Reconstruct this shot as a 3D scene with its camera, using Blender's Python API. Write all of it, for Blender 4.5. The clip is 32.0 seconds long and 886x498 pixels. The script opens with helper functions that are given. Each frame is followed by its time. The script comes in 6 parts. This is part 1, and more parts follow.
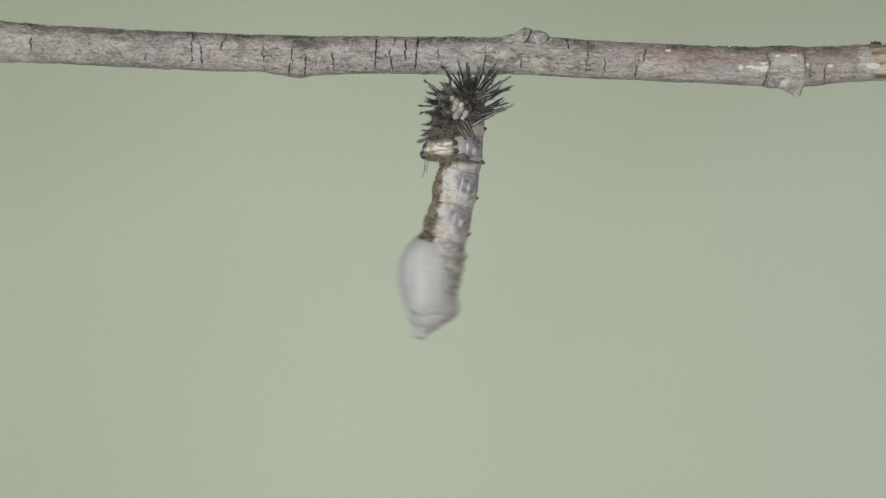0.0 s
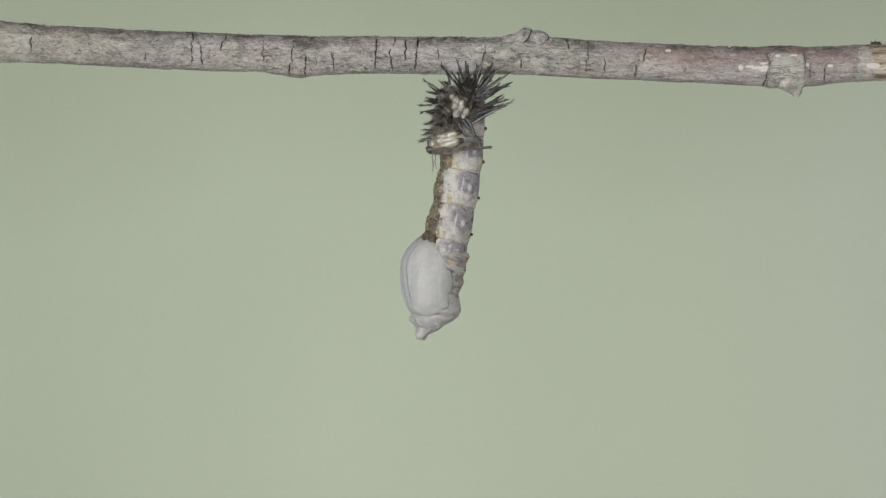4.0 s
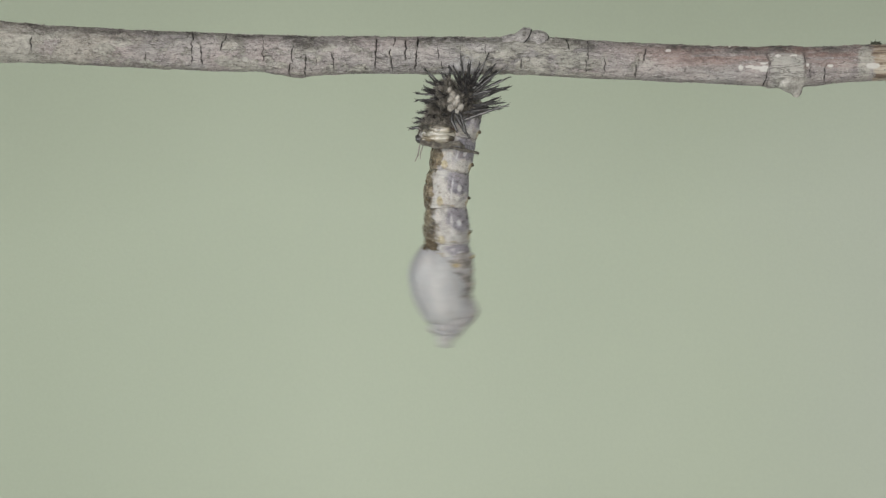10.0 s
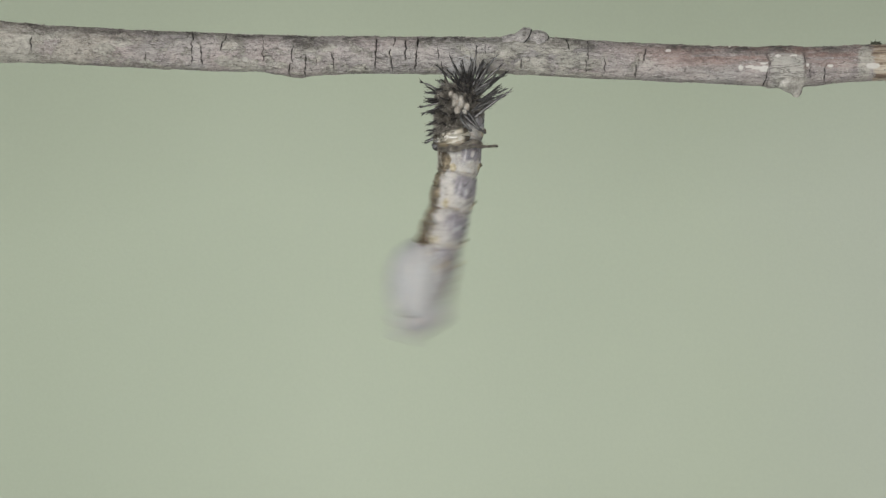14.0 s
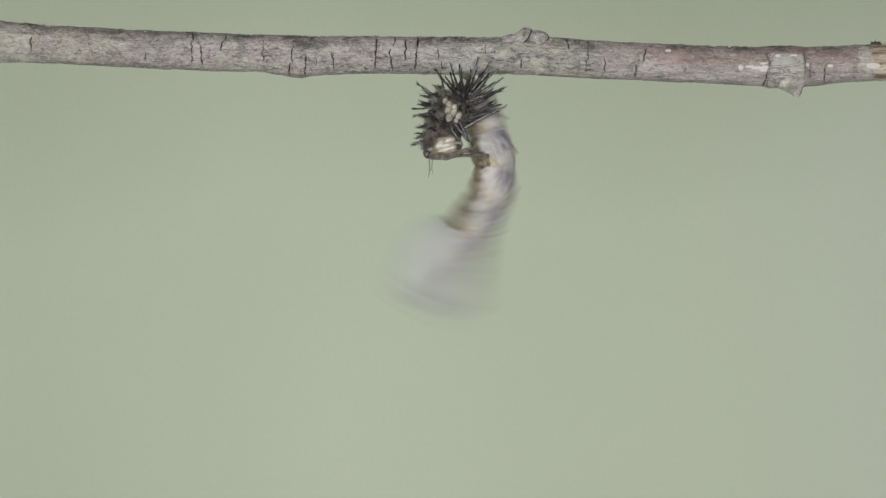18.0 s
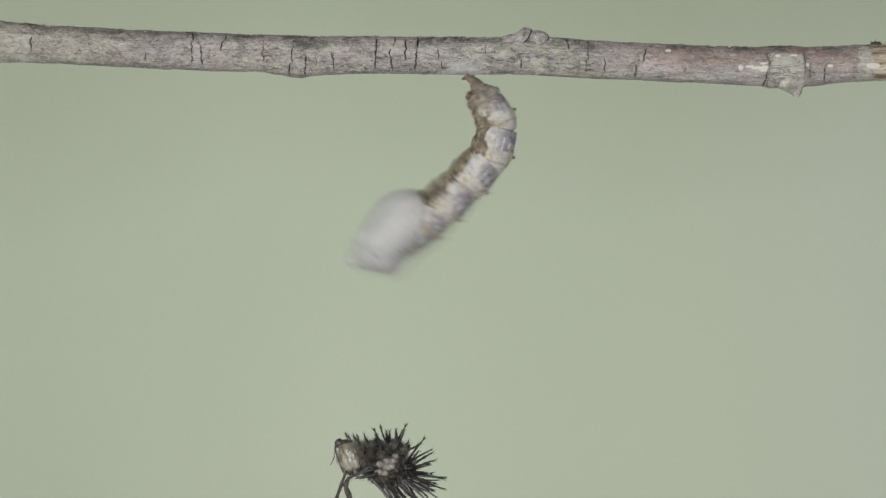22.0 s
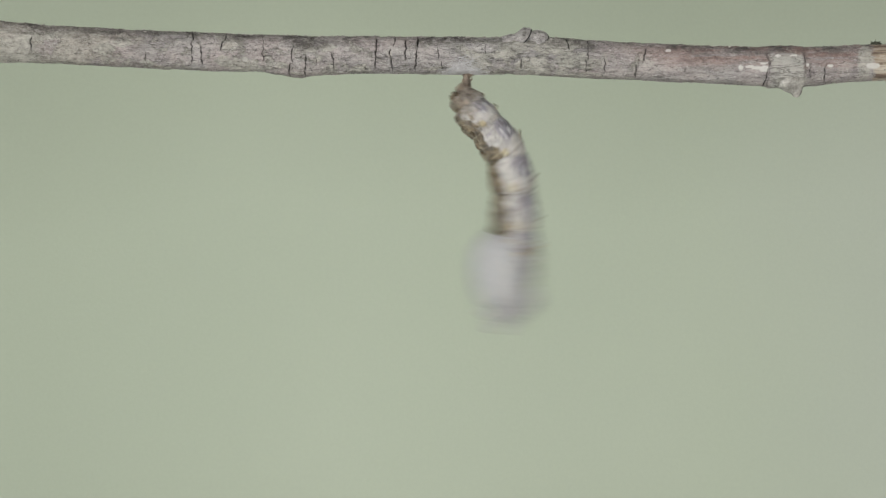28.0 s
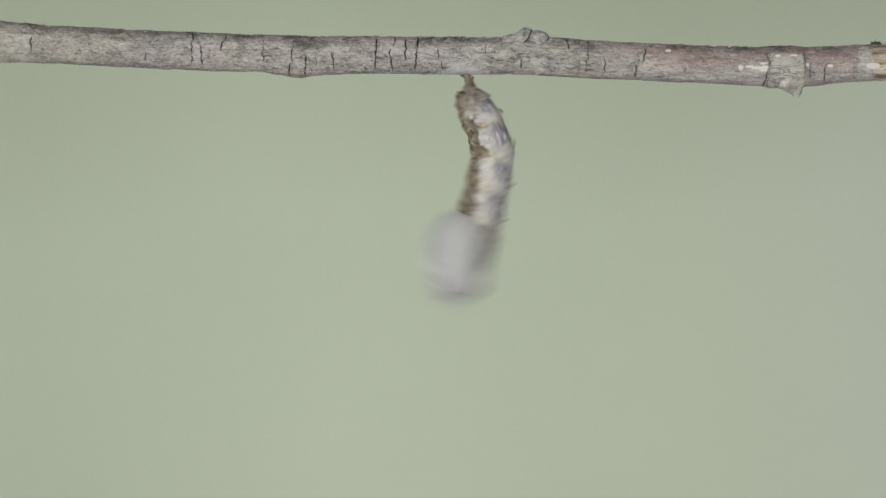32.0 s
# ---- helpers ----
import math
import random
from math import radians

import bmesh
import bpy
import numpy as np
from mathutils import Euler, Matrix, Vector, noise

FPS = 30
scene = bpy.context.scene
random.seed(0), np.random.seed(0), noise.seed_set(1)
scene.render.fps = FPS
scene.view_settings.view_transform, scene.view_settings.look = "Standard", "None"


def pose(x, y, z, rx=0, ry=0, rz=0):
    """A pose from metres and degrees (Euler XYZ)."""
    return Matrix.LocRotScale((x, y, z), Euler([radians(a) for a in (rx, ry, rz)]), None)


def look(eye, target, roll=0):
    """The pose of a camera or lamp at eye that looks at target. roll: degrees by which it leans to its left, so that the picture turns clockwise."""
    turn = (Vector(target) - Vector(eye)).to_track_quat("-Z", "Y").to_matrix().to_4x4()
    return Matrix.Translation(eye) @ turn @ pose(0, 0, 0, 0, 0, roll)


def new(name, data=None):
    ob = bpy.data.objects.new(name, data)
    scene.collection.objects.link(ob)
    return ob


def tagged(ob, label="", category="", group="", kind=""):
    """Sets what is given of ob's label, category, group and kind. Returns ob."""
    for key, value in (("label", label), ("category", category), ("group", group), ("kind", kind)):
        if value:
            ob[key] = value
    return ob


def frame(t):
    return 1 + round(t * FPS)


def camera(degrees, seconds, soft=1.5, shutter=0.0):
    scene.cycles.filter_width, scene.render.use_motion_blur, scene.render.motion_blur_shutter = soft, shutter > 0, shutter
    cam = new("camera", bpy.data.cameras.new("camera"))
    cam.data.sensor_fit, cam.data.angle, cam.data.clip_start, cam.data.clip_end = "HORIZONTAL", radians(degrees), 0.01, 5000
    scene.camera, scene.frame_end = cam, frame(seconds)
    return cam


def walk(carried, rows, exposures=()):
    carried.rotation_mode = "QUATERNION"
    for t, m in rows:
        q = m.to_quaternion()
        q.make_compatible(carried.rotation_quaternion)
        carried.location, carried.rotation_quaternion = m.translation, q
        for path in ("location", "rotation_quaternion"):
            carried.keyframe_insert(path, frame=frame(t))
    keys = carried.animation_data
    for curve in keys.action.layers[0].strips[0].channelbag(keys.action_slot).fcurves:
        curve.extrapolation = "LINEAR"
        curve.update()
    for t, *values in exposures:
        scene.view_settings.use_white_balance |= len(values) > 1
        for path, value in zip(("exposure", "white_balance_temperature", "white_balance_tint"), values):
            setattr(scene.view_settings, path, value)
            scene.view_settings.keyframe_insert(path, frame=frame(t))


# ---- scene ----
# Plan: lengths in millimetres, x along the branch, y away from the camera, z up from the tabletop.
MM = 0.001
AXIS = 28.5          # height of the lens over the tabletop
REACH = 225.9        # lens to the branch
HANG = Vector((2.46, 0.0, 45.7))   # where the chrysalis hangs from the silk
THORAX = 8.8         # from the wings' root to the head, as it is keyed

cam = camera(22.0, 32.0, soft=1.2, shutter=1.5)
VIEW = pose(0, -REACH * MM, AXIS * MM, 90, 0, 0)
walk(cam, [(0.0, VIEW), (32.0, VIEW)], exposures=[(0.0, 0.0), (32.0, 0.0)])

# ---- light: unseen overcast windows, added behind the camera and to its left ----
world = bpy.data.worlds.new("world")
scene.world = world
world.use_nodes = True
sky = world.node_tree.nodes.new("ShaderNodeTexSky")
sky.sky_type, sky.sun_disc = "NISHITA", False
sky.sun_elevation, sky.sun_rotation = radians(35), radians(180)
world.node_tree.nodes["Background"].inputs["Strength"].default_value = 0.08
world.node_tree.links.new(sky.outputs[0], world.node_tree.nodes["Background"].inputs["Color"])


def unseen_window_light(name, power, wide, high, eye, target, colour):
    data = bpy.data.lights.new(name, "AREA")
    data.shape, data.size, data.size_y, data.energy, data.color = "RECTANGLE", wide, high, power, colour
    ob = new(name, data)
    ob.matrix_world = look(eye, target)
    return ob


# the real source is not known: both lamps are added for soft light
unseen_window_light("unseen_window_light", 25.0, 1.30, 1.40, (-0.20, -1.385, 0.05), (-0.20, 0.0, 0.05), (1.0, 0.985, 0.96))
unseen_window_light("unseen_side_light", 12.4, 0.7, 0.7, (-1.285, -0.45, 0.10), (0.0, -0.45, 0.10), (0.95, 0.98, 1.0))


# ---- materials ----
class Paint:
    """A node material, built up step by step."""

    def __init__(self, name, rough=0.6, metal=0.0):
        self.mat = bpy.data.materials.new(name)
        self.mat.use_nodes = True
        self.tree = self.mat.node_tree
        self.bsdf = self.tree.nodes["Principled BSDF"]
        self.bsdf.inputs["Roughness"].default_value = rough
        self.bsdf.inputs["Metallic"].default_value = metal
        self.coords = self.node("ShaderNodeTexCoord").outputs["Object"]

    def node(self, kind, **values):
        n = self.tree.nodes.new(kind)
        for key, value in values.items():
            n.inputs[key].default_value = value
        return n

    def link(self, a, b):
        self.tree.links.new(a, b)

    def stretch(self, x, y, z):
        n = self.node("ShaderNodeMapping")
        n.inputs["Scale"].default_value = (x, y, z)
        self.link(self.coords, n.inputs["Vector"])
        return n.outputs[0]

    def noise(self, scale, detail=5.0, rough=0.6, vector=None, warp=0.0):
        n = self.node("ShaderNodeTexNoise", Scale=scale, Detail=detail, Roughness=rough, Distortion=warp)
        self.link(vector or self.coords, n.inputs["Vector"])
        return n.outputs["Fac"]

    def ramp(self, fac, stops):
        n = self.node("ShaderNodeValToRGB")
        e = n.color_ramp.elements
        while len(e) < len(stops):
            e.new(0.5)
        for i, (at, colour) in enumerate(stops):
            e[i].position = at
            e[i].color = (*colour, 1.0) if isinstance(colour, tuple) else (colour, colour, colour, 1.0)
        self.link(fac, n.inputs["Fac"])
        return n.outputs["Color"]

    def attribute(self, name):
        n = self.node("ShaderNodeAttribute")
        n.attribute_name = name
        return n.outputs["Fac"]

    def chance(self):
        return self.node("ShaderNodeObjectInfo").outputs["Random"]

    def maths(self, kind, a, b):
        n = self.node("ShaderNodeMath")
        n.operation = kind
        for i, v in enumerate((a, b)):
            if isinstance(v, (int, float)):
                n.inputs[i].default_value = v
            else:
                self.link(v, n.inputs[i])
        return n.outputs[0]

    def mix(self, fac, a, b, kind="MIX"):
        n = self.tree.nodes.new("ShaderNodeMix")
        n.data_type, n.blend_type = "RGBA", kind
        for i, v in ((0, fac), (6, a), (7, b)):
            if isinstance(v, (int, float)):
                n.inputs[i].default_value = v
            elif isinstance(v, tuple):
                n.inputs[i].default_value = (*v, 1.0)
            else:
                self.link(v, n.inputs[i])
        return n.outputs[2]

    def colour(self, v):
        if isinstance(v, tuple):
            self.bsdf.inputs["Base Color"].default_value = (*v, 1.0)
        else:
            self.link(v, self.bsdf.inputs["Base Color"])
        return self

    def rough(self, v):
        self.link(v, self.bsdf.inputs["Roughness"])
        return self

    def bump(self, height, deep, strength=1.0):
        n = self.node("ShaderNodeBump", Strength=strength, Distance=deep)
        self.link(height, n.inputs["Height"])
        self.link(n.outputs[0], self.bsdf.inputs["Normal"])
        return self

    def flesh(self, weight, deep, colour):
        self.bsdf.inputs["Subsurface Weight"].default_value = weight
        self.bsdf.inputs["Subsurface Scale"].default_value = deep
        self.bsdf.inputs["Subsurface Radius"].default_value = colour
        return self


def make_bark():
    p = Paint("bark", 0.80)
    along = p.stretch(0.45, 1.0, 1.0)
    # smooth mauve-grey skin, drawn out along the twig
    base = p.ramp(p.noise(900, 6, 0.68, p.stretch(0.28, 1.0, 1.0), 0.4), [(0.30, (0.285, 0.267, 0.264)), (0.48, (0.452, 0.428, 0.415)), (0.66, (0.585, 0.56, 0.533))])
    cloud = p.ramp(p.noise(150, 4, 0.6), [(0.42, 0.0), (0.60, 0.65)])
    base = p.mix(cloud, base, (0.54, 0.46, 0.44))
    dusky = p.ramp(p.noise(260, 6, 0.7, p.stretch(0.5, 1.0, 1.3), 0.8), [(0.51, 0.0), (0.61, 0.48)])
    base = p.mix(dusky, base, (0.235, 0.215, 0.215))
    # a thin grey-green crust, in sheets where the twig is old
    sheet = p.maths("ADD", p.maths("MULTIPLY", p.attribute("aged"), 0.16), p.noise(430, 7, 0.74, p.stretch(0.7, 1.0, 1.1), 0.6))
    crust = p.ramp(sheet, [(0.585, 0.0), (0.635, 0.85)])
    base = p.mix(crust, base, p.ramp(p.noise(1900, 6, 0.72, p.stretch(0.5, 1.0, 1.0), 0.6), [(0.34, (0.25, 0.238, 0.20)), (0.48, (0.45, 0.435, 0.375)), (0.66, (0.64, 0.62, 0.55))]))
    # fine scratches, flecks and pits
    streak = p.ramp(p.noise(3600, 5, 0.75, p.stretch(0.16, 1.0, 1.0), 0.5), [(0.36, 0.55), (0.50, 1.06)])
    base = p.mix(0.75, base, streak, "MULTIPLY")
    fleck = p.ramp(p.noise(4300, 4, 0.75, p.stretch(0.4, 1.0, 1.0), 0.4), [(0.555, 0.0), (0.62, 0.7)])
    base = p.mix(fleck, base, (0.66, 0.64, 0.61))
    pit = p.ramp(p.noise(3800, 4, 0.75, p.stretch(0.5, 1.0, 1.0)), [(0.36, 0.25), (0.44, 1.0)])
    base = p.mix(0.8, base, pit, "MULTIPLY")
    red = p.ramp(p.noise(800, 5, 0.7, p.stretch(0.16, 1.0, 1.2)), [(0.40, 0.0), (0.56, 0.8)])
    base = p.mix(p.maths("MULTIPLY", red, p.attribute("rusty")), base, (0.31, 0.165, 0.13))
    base = p.mix(p.maths("MULTIPLY", p.attribute("rusty"), 0.30), base, (0.28, 0.215, 0.20))
    ridges = p.maths("ADD", p.maths("MULTIPLY", p.noise(1500, 6, 0.7), 0.45), p.maths("MULTIPLY", p.noise(1900, 4, 0.65, p.stretch(0.2, 1.0, 1.0), 0.6), 0.55))
    crumbs = p.maths("ADD", p.attribute("lichen"), p.maths("MULTIPLY", p.noise(1500, 6, 0.75), 1.6))
    base = p.mix(p.ramp(p.maths("SUBTRACT", crumbs, 0.75), [(0.40, 0.0), (0.85, 0.8)]), base, p.ramp(ridges, [(0.39, (0.11, 0.104, 0.088)), (0.455, (0.40, 0.39, 0.34)), (0.60, (0.64, 0.625, 0.56))]))
    # moss stains, and the branch's shaded top put into the bark colour
    moss = p.ramp(p.noise(1300, 5, 0.7), [(0.38, 0.3), (0.56, 1.0)])
    base = p.mix(p.maths("MULTIPLY", moss, p.attribute("moss_and_shade")), base, (0.095, 0.082, 0.075))
    thread = p.ramp(p.maths("ABSOLUTE", p.maths("SUBTRACT", p.noise(900, 5, 0.65, p.stretch(0.7, 1.0, 1.0), 1.5), 0.5), 0.0), [(0.0, 1.0), (0.020, 0.0)])
    base = p.mix(p.maths("MULTIPLY", thread, 0.4), base, (0.64, 0.625, 0.57))
    scratch = p.ramp(p.maths("ABSOLUTE", p.maths("SUBTRACT", p.noise(1500, 5, 0.7, p.stretch(0.3, 1.0, 1.0), 1.0), 0.5), 0.0), [(0.0, 1.0), (0.022, 0.0)])
    base = p.mix(p.maths("MULTIPLY", p.maths("MULTIPLY", scratch, p.ramp(p.noise(420, 3), [(0.40, 0.0), (0.56, 1.0)])), 0.8), base, (0.10, 0.09, 0.085))
    ruled = p.ramp(p.maths("ABSOLUTE", p.maths("SUBTRACT", p.noise(1050, 4, 0.6, p.stretch(0.35, 1.0, 1.5), 0.8), 0.5), 0.0), [(0.0, 1.0), (0.05, 0.0)])
    base = p.mix(p.maths("MULTIPLY", p.attribute("collar"), 0.65), base, p.mix(ruled, (0.53, 0.52, 0.48), (0.12, 0.11, 0.10)))
    base = p.mix(p.attribute("peeled"), base, p.ramp(p.noise(1500, 5, 0.6, p.stretch(0.08, 1.0, 1.0)), [(0.36, (0.16, 0.115, 0.085)), (0.47, (0.40, 0.32, 0.24)), (0.60, (0.66, 0.60, 0.50))]))
    base = p.mix(p.attribute("chip"), base, (0.74, 0.72, 0.68))
    base = p.mix(p.attribute("crack"), base, (0.018, 0.014, 0.012))
    p.colour(base)
    relief = p.maths("ADD", p.noise(2300, 8, 0.78, along), p.maths("MULTIPLY", p.noise(520, 4, 0.6), 0.8))
    return p.bump(p.maths("ADD", relief, p.maths("MULTIPLY", crust, 0.4)), 0.0006, 1.0).mat


def make_ring(name, tail):
    """The moist skin of one ring of the abdomen: brown belly, cream flank, lavender saddle with a pale spot, ochre marks."""
    p = Paint(name, 0.34)
    away = p.node("ShaderNodeVectorMath")
    away.operation = "ADD"
    apart = p.node("ShaderNodeCombineXYZ")
    for i, size in enumerate((0.031, 0.047, 0.019)):
        p.link(p.maths("MULTIPLY", p.chance(), size), apart.inputs[i])
    p.link(p.coords, away.inputs[0])
    p.link(apart.outputs[0], away.inputs[1])
    p.coords = away.outputs[0]
    base = p.ramp(p.noise(700, 5, 0.62, warp=0.6), [(0.32, (0.33, 0.317, 0.308)), (0.48, (0.465, 0.45, 0.423)), (0.66, (0.58, 0.566, 0.537))])
    # lavender saddle
    frayed = p.maths("ADD", p.attribute("grey"), p.maths("MULTIPLY", p.maths("SUBTRACT", p.noise(1300, 4, 0.65), 0.5), 0.9))
    base = p.mix(p.ramp(frayed, [(0.20, 0.0), (0.58, 0.92)]), base, p.ramp(p.noise(1500, 4, 0.65), [(0.30, (0.145, 0.135, 0.16)), (0.70, (0.33, 0.315, 0.352))]))
    base = p.mix(p.ramp(p.attribute("pale"), [(0.25, 0.0), (0.65, 0.95)]), base, (0.60, 0.595, 0.605))
    # short grey dashes and dull clouds on the flank
    dash = p.ramp(p.noise(1500, 3, 0.55, p.stretch(0.6, 0.6, 1.9)), [(0.60, 0.0), (0.66, 0.6)])
    base = p.mix(dash, base, (0.36, 0.34, 0.37))
    ochre = p.maths("ADD", p.attribute("ochre"), p.maths("MULTIPLY", p.maths("SUBTRACT", p.noise(1700, 4, 0.65), 0.5), 0.8))
    base = p.mix(p.ramp(ochre, [(0.30, 0.0), (0.60, 0.95)]), base, p.ramp(p.noise(1900, 3), [(0.35, (0.31, 0.255, 0.14)), (0.65, (0.52, 0.465, 0.33))]))
    # brown belly, nearly black in the folds
    low = p.maths("ADD", p.attribute("belly"), p.maths("MULTIPLY", p.maths("SUBTRACT", p.noise(1500, 5, 0.7), 0.5), 1.7))
    brown = p.ramp(p.noise(1250, 5, 0.7), [(0.36, (0.040, 0.030, 0.017)), (0.50, (0.108, 0.083, 0.048)), (0.66, (0.27, 0.222, 0.14))])
    base = p.mix(p.ramp(low, [(0.30, 0.0), (0.66, 0.94)]), base, brown)
    crumb = p.ramp(p.noise(3300, 4, 0.7), [(0.56, 0.0), (0.63, 0.75)])
    base = p.mix(p.maths("MULTIPLY", crumb, p.attribute("belly")), base, (0.46, 0.41, 0.30))
    base = p.mix(p.ramp(p.attribute("line"), [(0.15, 0.0), (0.80, 0.7)]), base, (0.13, 0.11, 0.095))
    if tail:
        top = p.maths("ADD", p.attribute("dark"), p.maths("MULTIPLY", p.maths("SUBTRACT", p.noise(1400, 5, 0.7), 0.5), 0.9))
        base = p.mix(p.ramp(top, [(0.25, 0.0), (0.75, 0.92)]), base, p.ramp(p.noise(1600, 4), [(0.36, (0.06, 0.046, 0.032)), (0.64, (0.30, 0.26, 0.215))]))
    specks = p.ramp(p.noise(2300, 5, 0.72, warp=0.5), [(0.34, 0.55), (0.50, 1.0)])
    p.colour(p.mix(0.75, base, specks, "MULTIPLY"))
    p.rough(p.ramp(p.noise(1500, 3), [(0.3, 0.16), (0.7, 0.46)]))
    p.bump(p.maths("ADD", p.noise(2600, 5, 0.7, p.stretch(1.0, 1.0, 2.2)), p.noise(800, 3)), 0.00026, 0.8)
    return p.flesh(0.25, 0.0006, (1.0, 0.7, 0.5)).mat


def make_plain(name, dark, light, scale, rough, deep, sub=0.0, detail=5.0):
    p = Paint(name, rough)
    big = p.ramp(p.noise(scale, detail, 0.62), [(0.32, dark), (0.68, light)])
    fine = p.ramp(p.noise(scale * 5.3, 4, 0.7), [(0.3, 0.72), (0.7, 1.05)])
    p.colour(p.mix(0.6, big, fine, "MULTIPLY"))
    p.bump(p.noise(scale * 3.0, 5, 0.7), deep, 0.8)
    if sub:
        p.flesh(sub, 0.0008, (1.0, 0.8, 0.65))
    return p.mat


def make_back():
    """The skin of the thorax: grey-brown wrinkles on the back, whitish towards the head."""
    p = Paint("thorax_skin", 0.34)
    base = p.ramp(p.noise(620, 5, 0.62), [(0.32, (0.35, 0.343, 0.35)), (0.66, (0.48, 0.47, 0.466))])
    lilac = p.ramp(p.noise(900, 4, 0.65, p.stretch(1.0, 1.0, 1.6), 0.8), [(0.50, 0.0), (0.60, 0.6)])
    base = p.mix(lilac, base, (0.36, 0.35, 0.385))
    frayed = p.maths("ADD", p.attribute("dark"), p.maths("MULTIPLY", p.maths("SUBTRACT", p.noise(1500, 5, 0.7, p.stretch(1.0, 1.0, 1.8)), 0.5), 1.1))
    wrinkled = p.ramp(p.noise(1500, 5, 0.7, p.stretch(0.8, 0.8, 2.2)), [(0.36, (0.10, 0.088, 0.072)), (0.50, (0.24, 0.22, 0.20)), (0.64, (0.42, 0.395, 0.375))])
    base = p.mix(p.ramp(frayed, [(0.25, 0.0), (0.65, 0.9)]), base, wrinkled)
    ochre = p.maths("ADD", p.attribute("ochre"), p.maths("MULTIPLY", p.maths("SUBTRACT", p.noise(1700, 4, 0.65), 0.5), 0.8))
    base = p.mix(p.ramp(ochre, [(0.30, 0.0), (0.60, 0.9)]), base, p.ramp(p.noise(1900, 3), [(0.35, (0.30, 0.235, 0.12)), (0.65, (0.50, 0.43, 0.28))]))
    base = p.mix(p.ramp(p.attribute("line"), [(0.15, 0.0), (0.85, 0.6)]), base, (0.14, 0.115, 0.09))
    p.colour(p.mix(0.6, base, p.ramp(p.noise(3000, 4, 0.7), [(0.3, 0.76), (0.7, 1.05)]), "MULTIPLY"))
    p.bump(p.noise(1900, 5, 0.7, p.stretch(1.0, 1.0, 2.0)), 0.0002, 0.8)
    return p.flesh(0.3, 0.0008, (1.0, 0.8, 0.65)).mat


def make_wing():
    """Milky, slightly translucent wing cases with faint veins along them."""
    p = Paint("wing_skin", 0.52)
    p.bsdf.inputs["Specular IOR Level"].default_value = 0.3
    base = p.ramp(p.noise(300, 4, 0.6), [(0.32, (0.385, 0.387, 0.385)), (0.66, (0.47, 0.47, 0.458))])
    vein = p.ramp(p.noise(700, 4, 0.6, p.stretch(1.0, 1.0, 0.3), 1.2), [(0.37, 0.4), (0.48, 0.0)])
    base = p.mix(vein, base, (0.30, 0.30, 0.31))
    thin = p.maths("ADD", p.attribute("dark"), p.maths("MULTIPLY", p.maths("SUBTRACT", p.noise(900, 4, 0.6, p.stretch(1.0, 1.0, 0.2)), 0.5), 1.2))
    base = p.mix(p.ramp(thin, [(0.25, 0.0), (0.95, 0.75)]), base, (0.27, 0.247, 0.255))
    p.colour(p.mix(0.5, base, p.ramp(p.noise(2400, 4, 0.7), [(0.3, 0.86), (0.7, 1.04)]), "MULTIPLY"))
    p.bump(p.maths("ADD", p.noise(700, 4, 0.6, p.stretch(1.0, 1.0, 0.3), 1.2), p.maths("MULTIPLY", p.noise(1600, 4), 0.4)), 0.00012, 0.7)
    return p.flesh(0.85, 0.0022, (1.0, 0.9, 0.8)).mat


def make_shell():
    """Thin horny shell, cream and amber with brown stains, glossy."""
    p = Paint("head_shell", 0.14)
    base = p.ramp(p.noise(420, 4, 0.6, warp=0.6), [(0.32, (0.15, 0.125, 0.085)), (0.45, (0.31, 0.285, 0.225)), (0.66, (0.45, 0.43, 0.375))])
    stain = p.ramp(p.noise(750, 5, 0.7, warp=0.5), [(0.56, 0.0), (0.64, 0.7)])
    base = p.mix(stain, base, (0.06, 0.045, 0.03))
    rim = p.maths("ADD", p.attribute("dark"), p.maths("MULTIPLY", p.maths("SUBTRACT", p.noise(1300, 4, 0.65), 0.5), 0.9))
    p.colour(p.mix(p.ramp(rim, [(0.30, 0.0), (0.70, 0.93)]), base, (0.045, 0.036, 0.026)))
    p.bump(p.noise(1400, 5, 0.65), 0.00012, 0.7)
    p.bsdf.inputs["Coat Weight"].default_value = 0.6
    p.bsdf.inputs["Coat Roughness"].default_value = 0.08
    return p.flesh(0.3, 0.0008, (1.0, 0.8, 0.65)).mat


